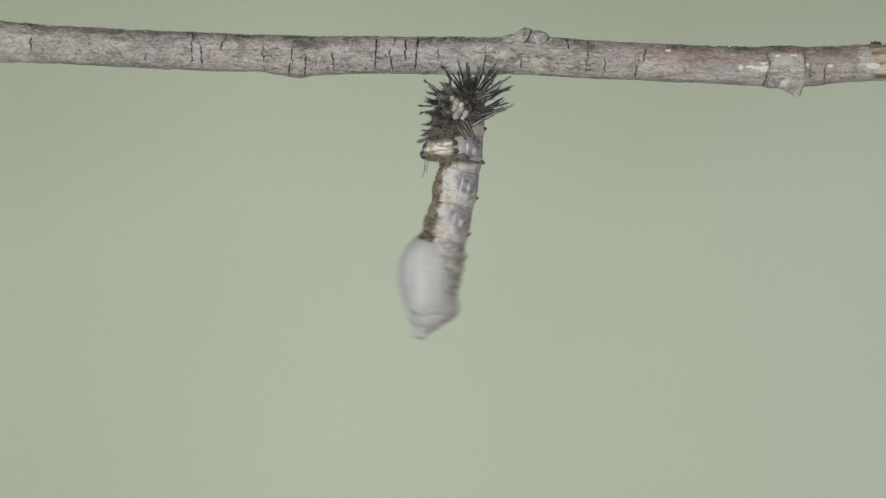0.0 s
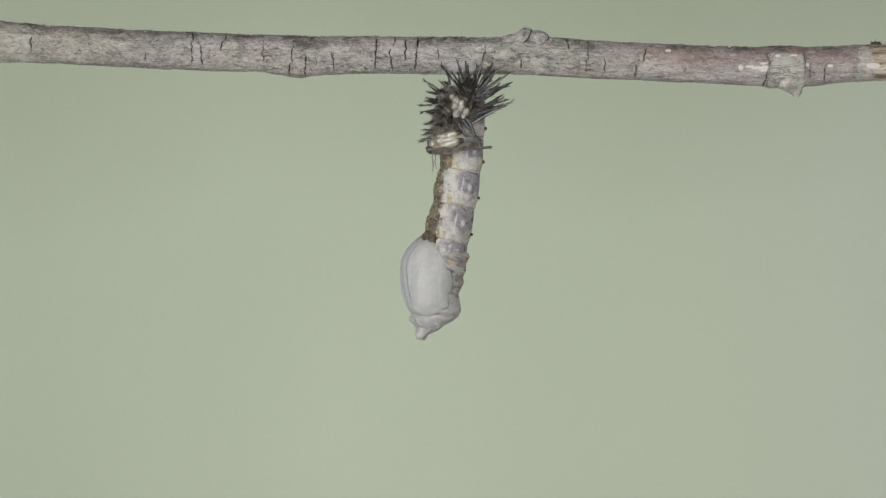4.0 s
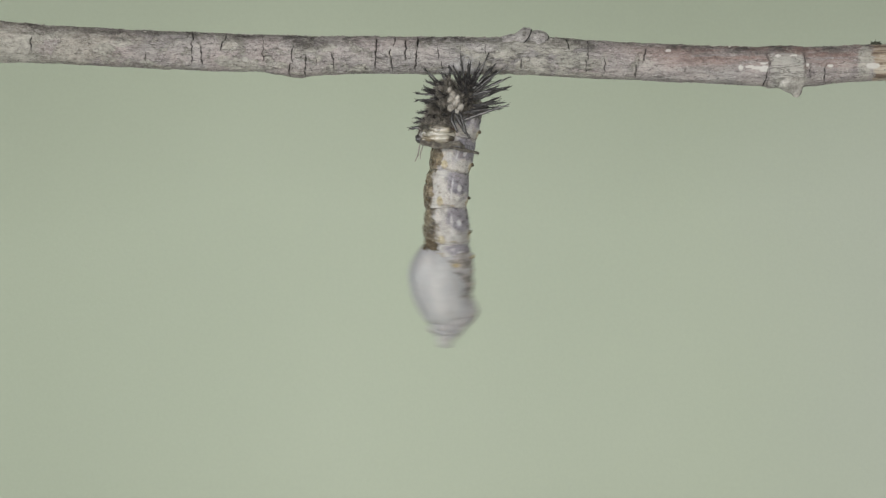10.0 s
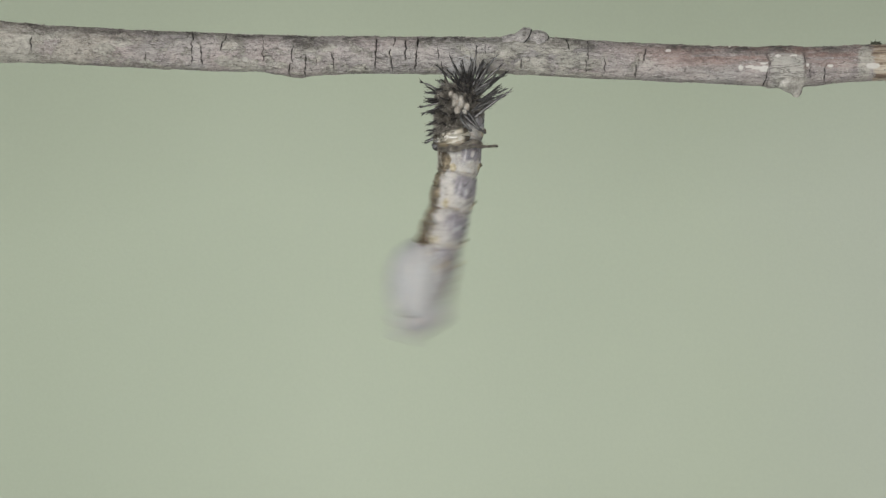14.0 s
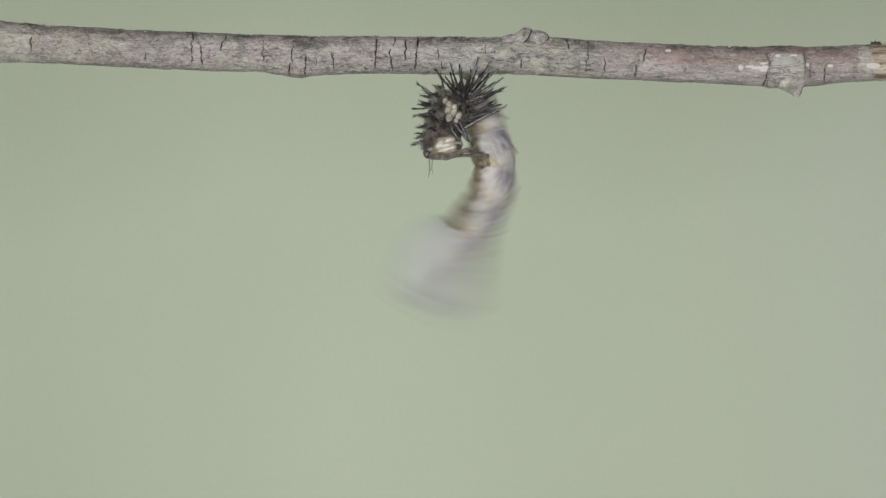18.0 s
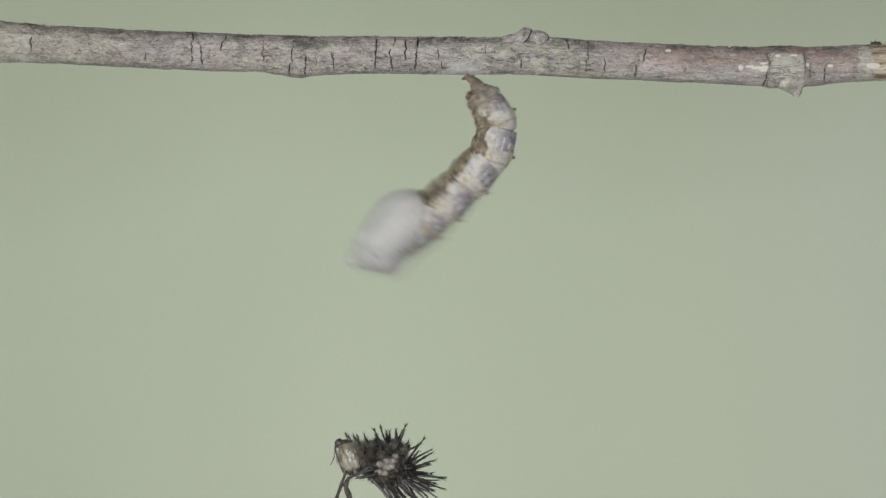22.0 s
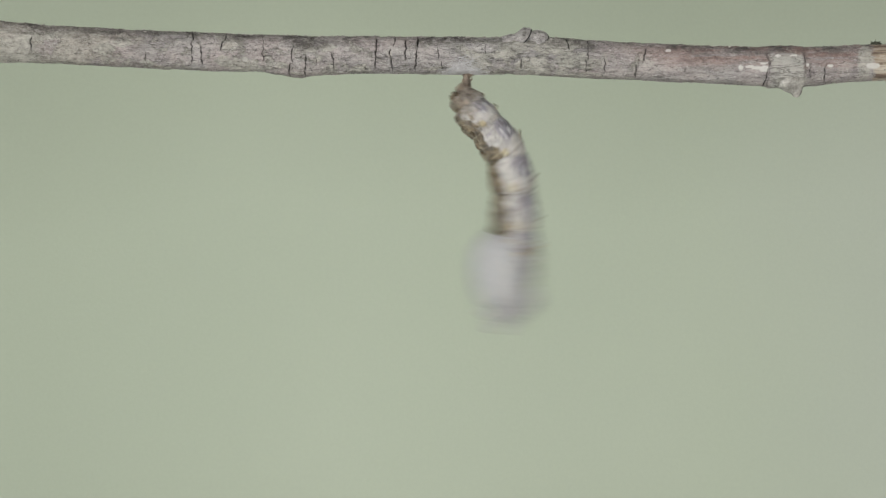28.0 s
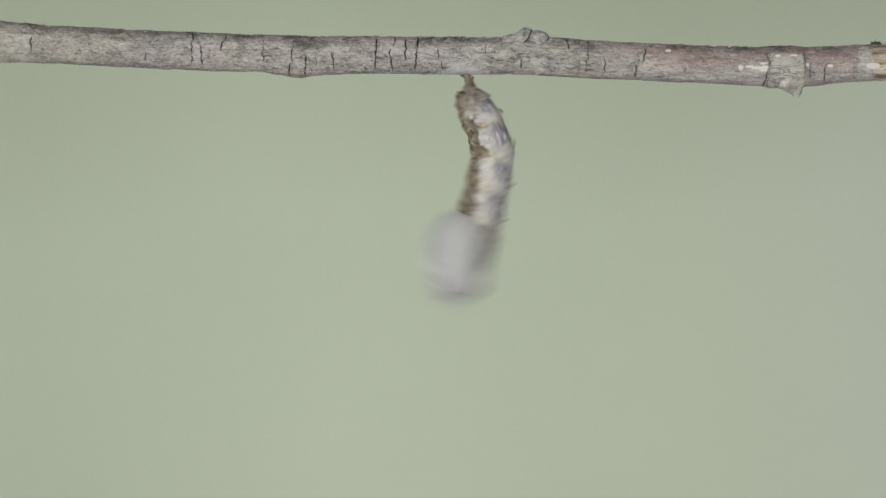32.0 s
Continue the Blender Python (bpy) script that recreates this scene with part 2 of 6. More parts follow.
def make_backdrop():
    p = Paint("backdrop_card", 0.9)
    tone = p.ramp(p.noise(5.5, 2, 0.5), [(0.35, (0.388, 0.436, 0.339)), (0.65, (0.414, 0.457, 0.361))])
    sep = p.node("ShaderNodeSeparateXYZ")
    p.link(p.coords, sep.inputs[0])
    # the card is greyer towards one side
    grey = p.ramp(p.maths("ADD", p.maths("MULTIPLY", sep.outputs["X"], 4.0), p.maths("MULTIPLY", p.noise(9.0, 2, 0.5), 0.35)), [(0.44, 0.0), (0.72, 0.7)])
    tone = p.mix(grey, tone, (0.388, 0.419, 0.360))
    # darker left side, evening out the stronger light there by colour
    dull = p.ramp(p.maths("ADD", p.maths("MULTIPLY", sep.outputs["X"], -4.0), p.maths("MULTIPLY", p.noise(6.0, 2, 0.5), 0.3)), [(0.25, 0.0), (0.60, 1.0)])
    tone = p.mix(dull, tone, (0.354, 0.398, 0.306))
    # light falling off upwards, put into the card's colour as a darker top
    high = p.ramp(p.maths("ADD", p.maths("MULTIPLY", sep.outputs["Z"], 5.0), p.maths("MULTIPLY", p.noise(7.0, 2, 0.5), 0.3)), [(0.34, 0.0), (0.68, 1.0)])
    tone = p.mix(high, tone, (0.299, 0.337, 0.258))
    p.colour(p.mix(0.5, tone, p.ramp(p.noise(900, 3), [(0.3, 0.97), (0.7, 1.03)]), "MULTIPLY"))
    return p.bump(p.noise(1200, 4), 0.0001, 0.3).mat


def make_steel():
    p = Paint("brushed_steel", 0.26, 1.0)
    p.colour(p.ramp(p.noise(260, 4, 0.6), [(0.3, (0.36, 0.365, 0.38)), (0.7, (0.50, 0.505, 0.52))]))
    p.rough(p.ramp(p.noise(1800, 5, 0.7, p.stretch(1.0, 1.0, 0.1)), [(0.3, 0.12), (0.7, 0.26)]))
    return p.bump(p.noise(2600, 4, 0.6, p.stretch(1.0, 1.0, 0.06)), 0.00004, 0.5).mat


BARK = make_bark()
FLAKE = make_plain("bark_flake", (0.16, 0.147, 0.135), (0.50, 0.48, 0.435), 1500, 0.9, 0.0001)
SCAR = make_plain("stub_bark", (0.24, 0.225, 0.20), (0.66, 0.64, 0.585), 1300, 0.9, 0.0006)
MOSS = make_plain("dark_moss", (0.03, 0.034, 0.022), (0.12, 0.125, 0.085), 2600, 0.9, 0.0003)
SILK = make_plain("silk", (0.50, 0.49, 0.49), (0.70, 0.69, 0.69), 1500, 0.6, 0.00005, 0.2)
RING = make_ring("ring_skin", False)
TAIL = make_ring("tail_skin", True)
STALK = make_plain("stalk_skin", (0.045, 0.034, 0.026), (0.27, 0.215, 0.16), 1100, 0.45, 0.0002)
WING = make_wing()
BACK = make_back()
FACE = make_plain("face_skin", (0.34, 0.336, 0.342), (0.47, 0.46, 0.452), 900, 0.34, 0.00015, 0.4)
HUMP = make_plain("hump_skin", (0.035, 0.027, 0.017), (0.21, 0.165, 0.105), 1500, 0.18, 0.0003)
OCHRE = make_plain("ochre_wart", (0.14, 0.105, 0.06), (0.46, 0.38, 0.23), 1500, 0.3, 0.0002, 0.2)
BLACK = make_plain("spine_black", (0.013, 0.013, 0.014), (0.075, 0.071, 0.07), 2600, 0.24, 0.00002)
BLACK.node_tree.nodes["Principled BSDF"].inputs["IOR"].default_value = 1.6
HAIR = make_plain("fine_hair", (0.062, 0.057, 0.049), (0.34, 0.315, 0.275), 900, 0.35, 0.00002)
SLOUGH = make_plain("slough_skin", (0.022, 0.019, 0.016), (0.27, 0.245, 0.205), 1700, 0.28, 0.0006)
BEAD = make_plain("pale_proleg", (0.19, 0.172, 0.145), (0.53, 0.50, 0.45), 900, 0.5, 0.0003, 0.2)
SHELL = make_shell()
STEEL = make_steel()
CARD = make_backdrop()
BOARD = make_plain("white_board", (0.62, 0.62, 0.60), (0.72, 0.72, 0.70), 30, 0.8, 0.0001)
PLASTER = make_plain("plaster", (0.30, 0.30, 0.29), (0.38, 0.38, 0.37), 9, 0.9, 0.001)
TABLE = make_plain("table_paint", (0.66, 0.66, 0.65), (0.76, 0.76, 0.74), 24, 0.6, 0.0003)


# ---- building helpers ----
def part(name, bm, material, parent=None, label="", smooth=True):
    """One mesh object out of a bmesh, under its thing or part."""
    bmesh.ops.recalc_face_normals(bm, faces=bm.faces)
    mesh = bpy.data.meshes.new(name)
    bm.to_mesh(mesh)
    bm.free()
    mesh.materials.append(material)
    for f in mesh.polygons:
        f.use_smooth = smooth
    ob = new(name, mesh)
    if parent:
        ob.parent = parent
    return tagged(ob, label)


def shared(name, mesh, parent, m):
    ob = new(name, mesh)
    ob.parent = parent
    ob.matrix_basis = m
    return ob


def box(bm, x0, y0, z0, x1, y1, z1, bevel=0.0):
    made = bmesh.ops.create_cube(bm, size=1.0, matrix=Matrix.LocRotScale(((x0 + x1) / 2, (y0 + y1) / 2, (z0 + z1) / 2), None, (x1 - x0, y1 - y0, z1 - z0)))
    if bevel:
        edges = list({e for v in made["verts"] for e in v.link_edges})
        bmesh.ops.bevel(bm, geom=edges, offset=bevel, segments=2, profile=0.5, affect="EDGES")
    return bm


def smooth_path(points, steps):
    """Points along a Catmull-Rom curve, evenly per span."""
    pts = [Vector(p) for p in points]
    pts = [pts[0] * 2 - pts[1], *pts, pts[-1] * 2 - pts[-2]]
    out = []
    for i in range(1, len(pts) - 2):
        a, b, c, d = pts[i - 1:i + 3]
        for k in range(steps):
            u = k / steps
            out.append(0.5 * ((2 * b) + (c - a) * u + (2 * a - 5 * b + 4 * c - d) * u * u + (3 * b - a - 3 * c + d) * u ** 3))
    return out + [pts[-2]]


def tube(bm, points, radii, sides=8, flat=1.0, rough=0.0, seed=0.0):
    """A closed tapered tube along points (mm); flat squashes it in y, rough makes it uneven."""
    pts = [Vector(p) for p in points]
    n = len(pts)
    rings = []
    side = None
    for i, p in enumerate(pts):
        way = (pts[min(i + 1, n - 1)] - pts[max(i - 1, 0)]).normalized()
        side = way.cross(Vector((0, 1, 0))) if side is None else side - way * side.dot(way)
        if side.length < 1e-6:
            side = way.cross(Vector((1, 0, 0)))
        side.normalize()
        other = way.cross(side)
        r = radii[i] if isinstance(radii, (list, tuple)) else radii
        ring = []
        for k in range(sides):
            a = 2 * math.pi * k / sides
            s = 1.0
            if rough:
                s += rough * noise.noise(Vector((p.x * 1.7 + math.cos(a) * 1.3 + seed, p.y * 1.7 + math.sin(a) * 1.3, p.z * 1.7)))
            ring.append(bm.verts.new((p + side * math.cos(a) * r * s + other * math.sin(a) * r * s * flat) * MM))
        rings.append(ring)
    for a, b in zip(rings, rings[1:]):
        for k in range(sides):
            bm.faces.new((a[k], a[(k + 1) % sides], b[(k + 1) % sides], b[k]))
    bm.faces.new(rings[0][::-1])
    bm.faces.new(rings[-1])
    return bm


def blob(bm, centre, radii, amp=0.1, freq=1.0, seed=0.0, level=3, turn=(0, 0, 0)):
    """An uneven ellipsoid (mm)."""
    made = bmesh.ops.create_icosphere(bm, subdivisions=level, radius=1.0)["verts"]
    spin = Euler([radians(a) for a in turn]).to_matrix()
    for v in made:
        d = v.co.normalized()
        s = 1 + amp * noise.fractal(d * freq * 2.0 + Vector((seed, seed * 0.7, -seed)), 0.8, 2.0, 4)
        v.co = (Vector(centre) + spin @ Vector((d.x * radii[0] * s, d.y * radii[1] * s, d.z * radii[2] * s))) * MM
    return bm


# ---- the place: table, backdrop, side boards, room ----
def make_room():
    # unseen walls, added to close the place round the added windows
    def slab(name, *size):
        ob = part(name, box(bmesh.new(), *size), PLASTER, smooth=False)
        return tagged(ob, kind="structure")
    slab("floor", -1.4, -1.5, -0.80, 1.4, 1.0, -0.75)
    tagged(slab("ceiling", -1.4, -1.5, 1.60, 1.4, 1.0, 1.65), kind="structure")
    slab("wall_north", -1.4, 0.9, -0.75, 1.4, 1.0, 1.60)
    slab("wall_east", 1.3, -1.5, -0.75, 1.4, 0.9, 1.60)
    bm = bmesh.new()
    box(bm, -1.4, -1.5, -0.75, -1.3, -0.8, 1.60)
    box(bm, -1.4, -0.1, -0.75, -1.3, 0.9, 1.60)
    box(bm, -1.4, -0.8, -0.75, -1.3, -0.1, -0.25)
    box(bm, -1.4, -0.8, 0.45, -1.3, -0.1, 1.60)
    tagged(part("wall_west", bm, PLASTER, smooth=False), kind="structure")
    bm = bmesh.new()
    box(bm, -1.3, -1.5, -0.75, -0.85, -1.4, 1.60)
    box(bm, 0.45, -1.5, -0.75, 1.3, -1.4, 1.60)
    box(bm, -0.85, -1.5, -0.75, 0.45, -1.4, -0.65)
    box(bm, -0.85, -1.5, 0.75, 0.45, -1.4, 1.60)
    tagged(part("wall_south", bm, PLASTER, smooth=False), kind="structure")
    # table
    table = tagged(new("table"), "narrow white table under the hanging branch", "table")
    part("tabletop", box(bmesh.new(), -0.30, -0.10, -0.025, 0.30, 0.018, 0.0, 0.002), TABLE, table)
    for x in (-0.27, 0.27):
        for y in (-0.078, -0.004):
            part("leg", box(bmesh.new(), x - 0.02, y - 0.02, -0.75, x + 0.02, y + 0.02, -0.025), TABLE, table)
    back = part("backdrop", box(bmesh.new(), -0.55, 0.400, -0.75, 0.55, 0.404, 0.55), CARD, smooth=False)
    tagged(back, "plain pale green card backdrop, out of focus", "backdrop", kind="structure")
    # unseen boards, added to hold the branch; they also bounce light on it
    for name, x in (("wall_left_board", -0.110), ("wall_right_board", 0.106)):
        ob = part(name, box(bmesh.new(), x, -0.03, 0.0, x + 0.004, 0.018, 0.10, 0.0005), BOARD)
        tagged(ob, "unseen white foam board added to hold the branch", "board", kind="structure")


make_room()

# ---- the branch ----
CRACKS = []
PATCHES = {"lichen": [], "moss_and_shade": [], "chip": []}
PROFILE = []


def patch(kind, x, z, wide, high, amount=1.0):
    """A stain, crust or bare spot on the side of the branch that faces the window."""
    PATCHES[kind].append((x, z, wide, high, amount))


def crack(x, top, low, wide=0.10, lean=0.0):
    """A dark split across the bark: its place along the branch and its upper and lower end."""
    CRACKS.append((x, top, low, wide, lean))


def make_branch():
    xs = [-108, -80, -43.9, -38.3, -32.7, -27.1, -21.5, -18.1, -15.9, -14.2, -12.5, -9.2, -2.5, 4.3, 8.2, 10.4, 14.3, 19.9, 26.1, 31.7, 34.2, 37.3, 40.1, 43.9, 70, 104]
    tops = [53.6, 53.2, 51.05, 50.55, 50.28, 50.0, 49.83, 49.67, 49.67, 49.6, 49.55, 49.55, 49.5, 49.44, 49.5, 49.48, 49.16, 48.83, 48.6, 48.5, 48.5, 48.5, 48.6, 48.77, 49.3, 50.2]
    lows = [49.2, 48.9, 47.04, 46.93, 46.6, 46.36, 46.14, 46.08, 45.8, 45.42, 45.75, 45.9, 45.9, 45.86, 45.86, 45.7, 45.47, 45.24, 44.96, 44.66, 44.5, 44.8, 45.08, 45.24, 45.8, 46.6]
    n, sides = 1500, 120
    x = np.concatenate([np.linspace(-108, -46, 60, endpoint=False), np.linspace(-46, 46, n), np.linspace(46.5, 104, 60)])
    top, low = np.interp(x, xs, tops), np.interp(x, xs, lows)
    k = np.ones(9) / 9
    top[60:-60], low[60:-60] = np.convolve(top, k, "same")[60:-60], np.convolve(low, k, "same")[60:-60]
    mid, rad = (top + low) / 2, (top - low) / 2
    a = np.linspace(0, 2 * math.pi, sides, endpoint=False)
    verts, marks = [], {key: [] for key in ("crack", "lichen", "rusty", "moss_and_shade", "peeled", "chip", "collar", "aged")}
    for i, xx in enumerate(x):
        for b in a:
            up, out = math.sin(b), -math.cos(b)
            p = Vector((xx, out * rad[i], mid[i] + up * rad[i]))
            rough = 0.055 * noise.fractal(Vector((xx * 0.55, out * 1.6, up * 1.6)), 0.7, 2.0, 5)
            rough += 0.05 * noise.noise(Vector((xx * 2.2, out * 4.5, up * 4.5)))
            ridge = noise.noise(Vector((xx * 0.9 + 9, out * 6, up * 6)))
            rough += 0.05 * max(0.0, ridge - 0.25)
            # thin plates of bark with an edge
            plate = noise.noise(Vector((xx * 0.42 + 3, out * 1.9, up * 1.9))) + 0.35 * noise.noise(Vector((xx * 2.4, out * 5, up * 5 + 2)))
            rough += 0.05 / (1.0 + math.exp(-30.0 * (plate - 0.12)))
            flake = noise.noise(Vector((xx * 1.15 + 11, out * 3.4, up * 3.4))) + 0.4 * noise.noise(Vector((xx * 4.5, out * 9, up * 9 + 6)))
            rough += 0.025 / (1.0 + math.exp(-30.0 * (flake - 0.14)))
            if up > 0.75:
                rough += 0.09 * max(0.0, noise.noise(Vector((xx * 3.1, 0.7, up * 3))))
            split = 0.0
            if out < 0.25:
                for cx, z0, z1, wide, lean in CRACKS:
                    if abs(xx - cx) < 0.9 and z1 - 0.15 < p.z < z0 + 0.15:
                        wob = 0.16 * noise.noise(Vector((cx * 3, p.z * 2.0, 1))) + 0.06 * noise.noise(Vector((cx * 5, p.z * 7.0, 3))) + lean * (p.z - (z0 + z1) / 2)
                        fade = min(1.0, (z0 + 0.15 - p.z) / 0.3, (p.z - z1 + 0.15) / 0.3)
                        w = wide * 0.62 * (0.35 + 0.75 * max(0.0, fade)) * (0.75 + 0.8 * noise.noise(Vector((cx, p.z * 3.1, 4))))
                        d = abs(xx - cx - wob) / max(w, 0.02)
                        split = max(split, max(0.0, fade) ** 0.5 * math.exp(-d ** 4))
                        rough += 0.05 * math.exp(-(d - 2.2) ** 2) * max(0.0, fade)
            collar = max(0.0, min(1.0, (1.9 - abs(xx - 33.8)) * 4.0))
            wrinkle = collar * max(0.0, min(1.0, (47.7 - p.z) * 3.0)) * noise.noise(Vector((xx * 0.9, p.z * 7.5, out * 2)))
            wave = 0.22 * noise.noise(Vector((p.z * 1.4, 2.0, 7.0))) + 0.12 * noise.noise(Vector((p.z * 4.0, 5.0, 1.0)))
            edge = (0.45 if xx < 33.8 else 0.28) * max(0.0, 1.0 - abs(abs(xx - 33.8 + wave) - 1.8) * 9.0) * max(0.0, min(1.0, (47.9 - p.z) * 4.0)) * max(0.0, 0.75 + 1.3 * ridge)
            split = max(split, min(0.8, edge))
            r = rad[i] + rough + 0.10 * wrinkle + 0.11 * collar - 0.20 * split
            verts.append((xx * MM, out * r * MM, (mid[i] + up * r) * MM))
            n1 = noise.noise(Vector((xx * 0.35, out * 1.1, up * 1.1 + 5)))
            marks["crack"].append(min(1.0, split * 1.2))
            fray = 0.35 * n1 + 0.32 * noise.noise(Vector((xx * 2.1, p.z * 3.5, 8))) + 0.25 * noise.noise(Vector((xx * 5.5, p.z * 8.0, 5)))
            seen = {"lichen": max(0.0, min(1.0, 2.6 - abs(xx - 33.9) / 0.78 + 0.6 * fray)) * max(0.0, min(1.0, (47.55 - p.z + 0.5 * fray) * 4.0)) * 0.72, "moss_and_shade": 0.0, "chip": 0.0}
            for key, spots in PATCHES.items():
                for px, pz, wide, high, amount in spots:
                    if out < 0.2 and abs(xx - px) < 2.2 * wide and abs(p.z - pz) < 2.2 * high:
                        d = 1.35 - math.hypot((xx - px) / wide, (p.z - pz) / high) + fray * (0.45 if key == "chip" else 1.1)
                        seen[key] = max(seen[key], amount * max(0.0, min(1.0, d * (5.0 if key == "chip" else 2.0))))
            marks["collar"].append(max(0.0, min(1.0, (1.75 - abs(xx - 33.8) + 0.3 * fray) * 4.0)) * max(0.0, min(1.0, (47.75 - p.z + 0.2 * fray) * 5.0)))
            marks["chip"].append(seen["chip"])
            marks["aged"].append(float(np.interp(xx, (-44, -36, -33, -28, -20, -8, 1, 4, 14, 18, 23, 44), (1.5, 1.1, 0.8, 0.5, 0.55, 0.3, 0.5, 1.0, 1.0, 0.3, -0.4, -0.4))) + 0.6 * n1)
            marks["lichen"].append(min(1.0, seen["lichen"]))
            marks["rusty"].append(max(0.0, min(1.0, (xx - 16) / 10)) * (1.0 if xx < 43 else 0.4) * max(0.1, min(1.0, 0.55 + up)) + 0.1 * max(0.0, min(1.0, (-24 - xx) / 6)))
            # shade on the upper side of the branch, broken up like moss
            rim = max(0.0, min(1.0, (up - 0.30) * 1.9)) * max(0.4, min(1.0, 0.76 + 1.2 * n1))
            marks["moss_and_shade"].append(max(rim, seen["moss_and_shade"]))
            marks["peeled"].append(max(0.0, min(1.0, (xx - 42.3 - 0.5 * noise.noise(Vector((up * 5, out * 5, 2)))) * 3.0)))
    PROFILE.extend((x, mid, rad))
    m = len(x)
    faces = [(i * sides + k, i * sides + (k + 1) % sides, (i + 1) * sides + (k + 1) % sides, (i + 1) * sides + k) for i in range(m - 1) for k in range(sides)]
    faces += [tuple(range(sides))[::-1], tuple((m - 1) * sides + k for k in range(sides))]
    mesh = bpy.data.meshes.new("branch")
    mesh.from_pydata(verts, [], faces)
    for key, values in marks.items():
        mesh.attributes.new(key, "FLOAT", "POINT").data.foreach_set("value", values)
    mesh.materials.append(BARK)
    for f in mesh.polygons:
        f.use_smooth = True
    ob = tagged(new("branch", mesh), "grey-brown bare twig with cracked, flaking bark", "branch")
    return ob


# splits in the bark, from one end to the other
crack(-40.5, 49.3, 48.1)
crack(-29.2, 47.9, 46.7, 0.06)
crack(-24.7, 50.0, 46.9, 0.10, 0.02)
crack(-23.8, 48.4, 46.7, 0.10)
crack(-21.6, 49.7, 48.2, 0.10, 0.35)
crack(-17.7, 49.6, 46.9, 0.07)
crack(-14.8, 48.5, 46.8, 0.08)
crack(-15.1, 46.7, 45.7, 0.11, 0.1)
crack(-13.5, 47.5, 45.7, 0.11, 0.12)
crack(-12.5, 47.4, 46.9, 0.09)
crack(-10.8, 47.8, 46.4, 0.10, -0.1)
crack(-6.6, 49.2, 46.4, 0.10, 0.06)
crack(-4.8, 49.4, 48.5, 0.10, 0.12)
crack(-5.1, 48.2, 46.1, 0.09, -0.12)
crack(-3.7, 49.2, 47.1, 0.11, 0.03)
crack(-2.6, 49.4, 46.2, 0.11, 0.09)
crack(-0.5, 48.2, 47.3, 0.07)
crack(-0.1, 46.9, 46.2, 0.07)
crack(1.7, 48.5, 48.0, 0.06)
crack(4.2, 48.5, 47.8, 0.07)
crack(7.7, 47.2, 46.2, 0.06)
crack(12.3, 49.2, 48.2, 0.13, -0.2)
crack(14.3, 49.3, 47.1, 0.10, 0.02)
crack(14.1, 47.0, 45.9, 0.08)
crack(15.9, 47.2, 45.9, 0.08)
crack(19.8, 48.2, 46.9, 0.11, 0.1)
crack(19.0, 46.5, 45.5, 0.09)
crack(32.0, 46.9, 45.6, 0.05, 0.35)
crack(31.75, 45.7, 44.6, 0.09, 0.25)
crack(35.6, 47.6, 46.9, 0.09, 0.1)
crack(36.1, 46.6, 45.4, 0.05, -0.2)
crack(37.6, 46.4, 45.1, 0.08)
# crusts of lichen, dark mossy stains and bare spots
patch("lichen", -42.6, 48.04, 2.7, 1.25, 1)
patch("lichen", -39.98, 49.39, 2.02, 0.5, 0.9)
patch("lichen", -41.38, 49.95, 2.8, 0.34, 0.6)
patch("lichen", -33.26, 48.16, 1.01, 0.56, 0.85)
patch("lichen", -31.47, 48.83, 1.12, 0.45, 0.8)
patch("lichen", -29.23, 46.87, 0.67, 0.28, 0.9)
patch("lichen", -21.62, 46.98, 0.67, 0.5, 0.95)
patch("lichen", -19.49, 47.2, 0.39, 0.28, 1)
patch("lichen", -37.18, 48.27, 2.24, 0.67, 0.35)
patch("lichen", -11.26, 48.32, 0.84, 0.39, 1)
patch("lichen", -5.26, 47.71, 0.28, 0.45, 0.7)
patch("lichen", 6.78, 48.38, 1.68, 0.67, 0.7)
patch("lichen", 9.02, 49.16, 1.9, 0.56, 0.75)
patch("lichen", 12.66, 47.04, 2.02, 0.73, 0.85)
patch("lichen", 13.22, 47.48, 1.12, 0.45, 0.5)
patch("lichen", 16.3, 47.32, 0.9, 0.67, 0.45)
patch("lichen", 19.94, 46.92, 0.78, 0.56, 0.45)
patch("lichen", 33.9, 46.3, 1.3, 0.9, 0.6)
patch("lichen", 34.5, 44.8, 1.12, 0.9, 0.8)
patch("lichen", 41.6, 47.3, 0.75, 1.5, 0.95)
patch("lichen", 4.26, 47.37, 1.68, 0.67, 0.4)
patch("lichen", -14.78, 46.92, 1.68, 0.45, 0.3)
patch("moss_and_shade", -12.82, 48.77, 1.79, 0.5, 0.85)
patch("moss_and_shade", -8.74, 49.16, 1.34, 0.39, 0.85)
patch("moss_and_shade", -36.62, 50.0, 1.9, 0.34, 0.5)
patch("moss_and_shade", -31.14, 49.5, 1.68, 0.34, 0.6)
patch("moss_and_shade", -38.02, 50.17, 0.45, 0.22, 0.8)
patch("moss_and_shade", 12.1, 48.88, 2.24, 0.39, 0.5)
patch("moss_and_shade", 19.94, 48.83, 3.92, 0.45, 0.3)
patch("moss_and_shade", -17.02, 49.16, 3.36, 0.28, 0.4)
patch("moss_and_shade", -39.42, 47.37, 0.34, 0.17, 0.5)
patch("moss_and_shade", -21.39, 49.72, 0.56, 0.78, 0.6)
patch("chip", 29.29, 46.36, 0.19, 0.19, 1)
patch("chip", 30.24, 46.42, 0.39, 0.11, 1)
patch("chip", 30.91, 46.28, 0.45, 0.13, 1)
patch("chip", 31.58, 46.22, 0.39, 0.24, 1)
patch("chip", 31.53, 46.76, 0.34, 0.09, 0.9)
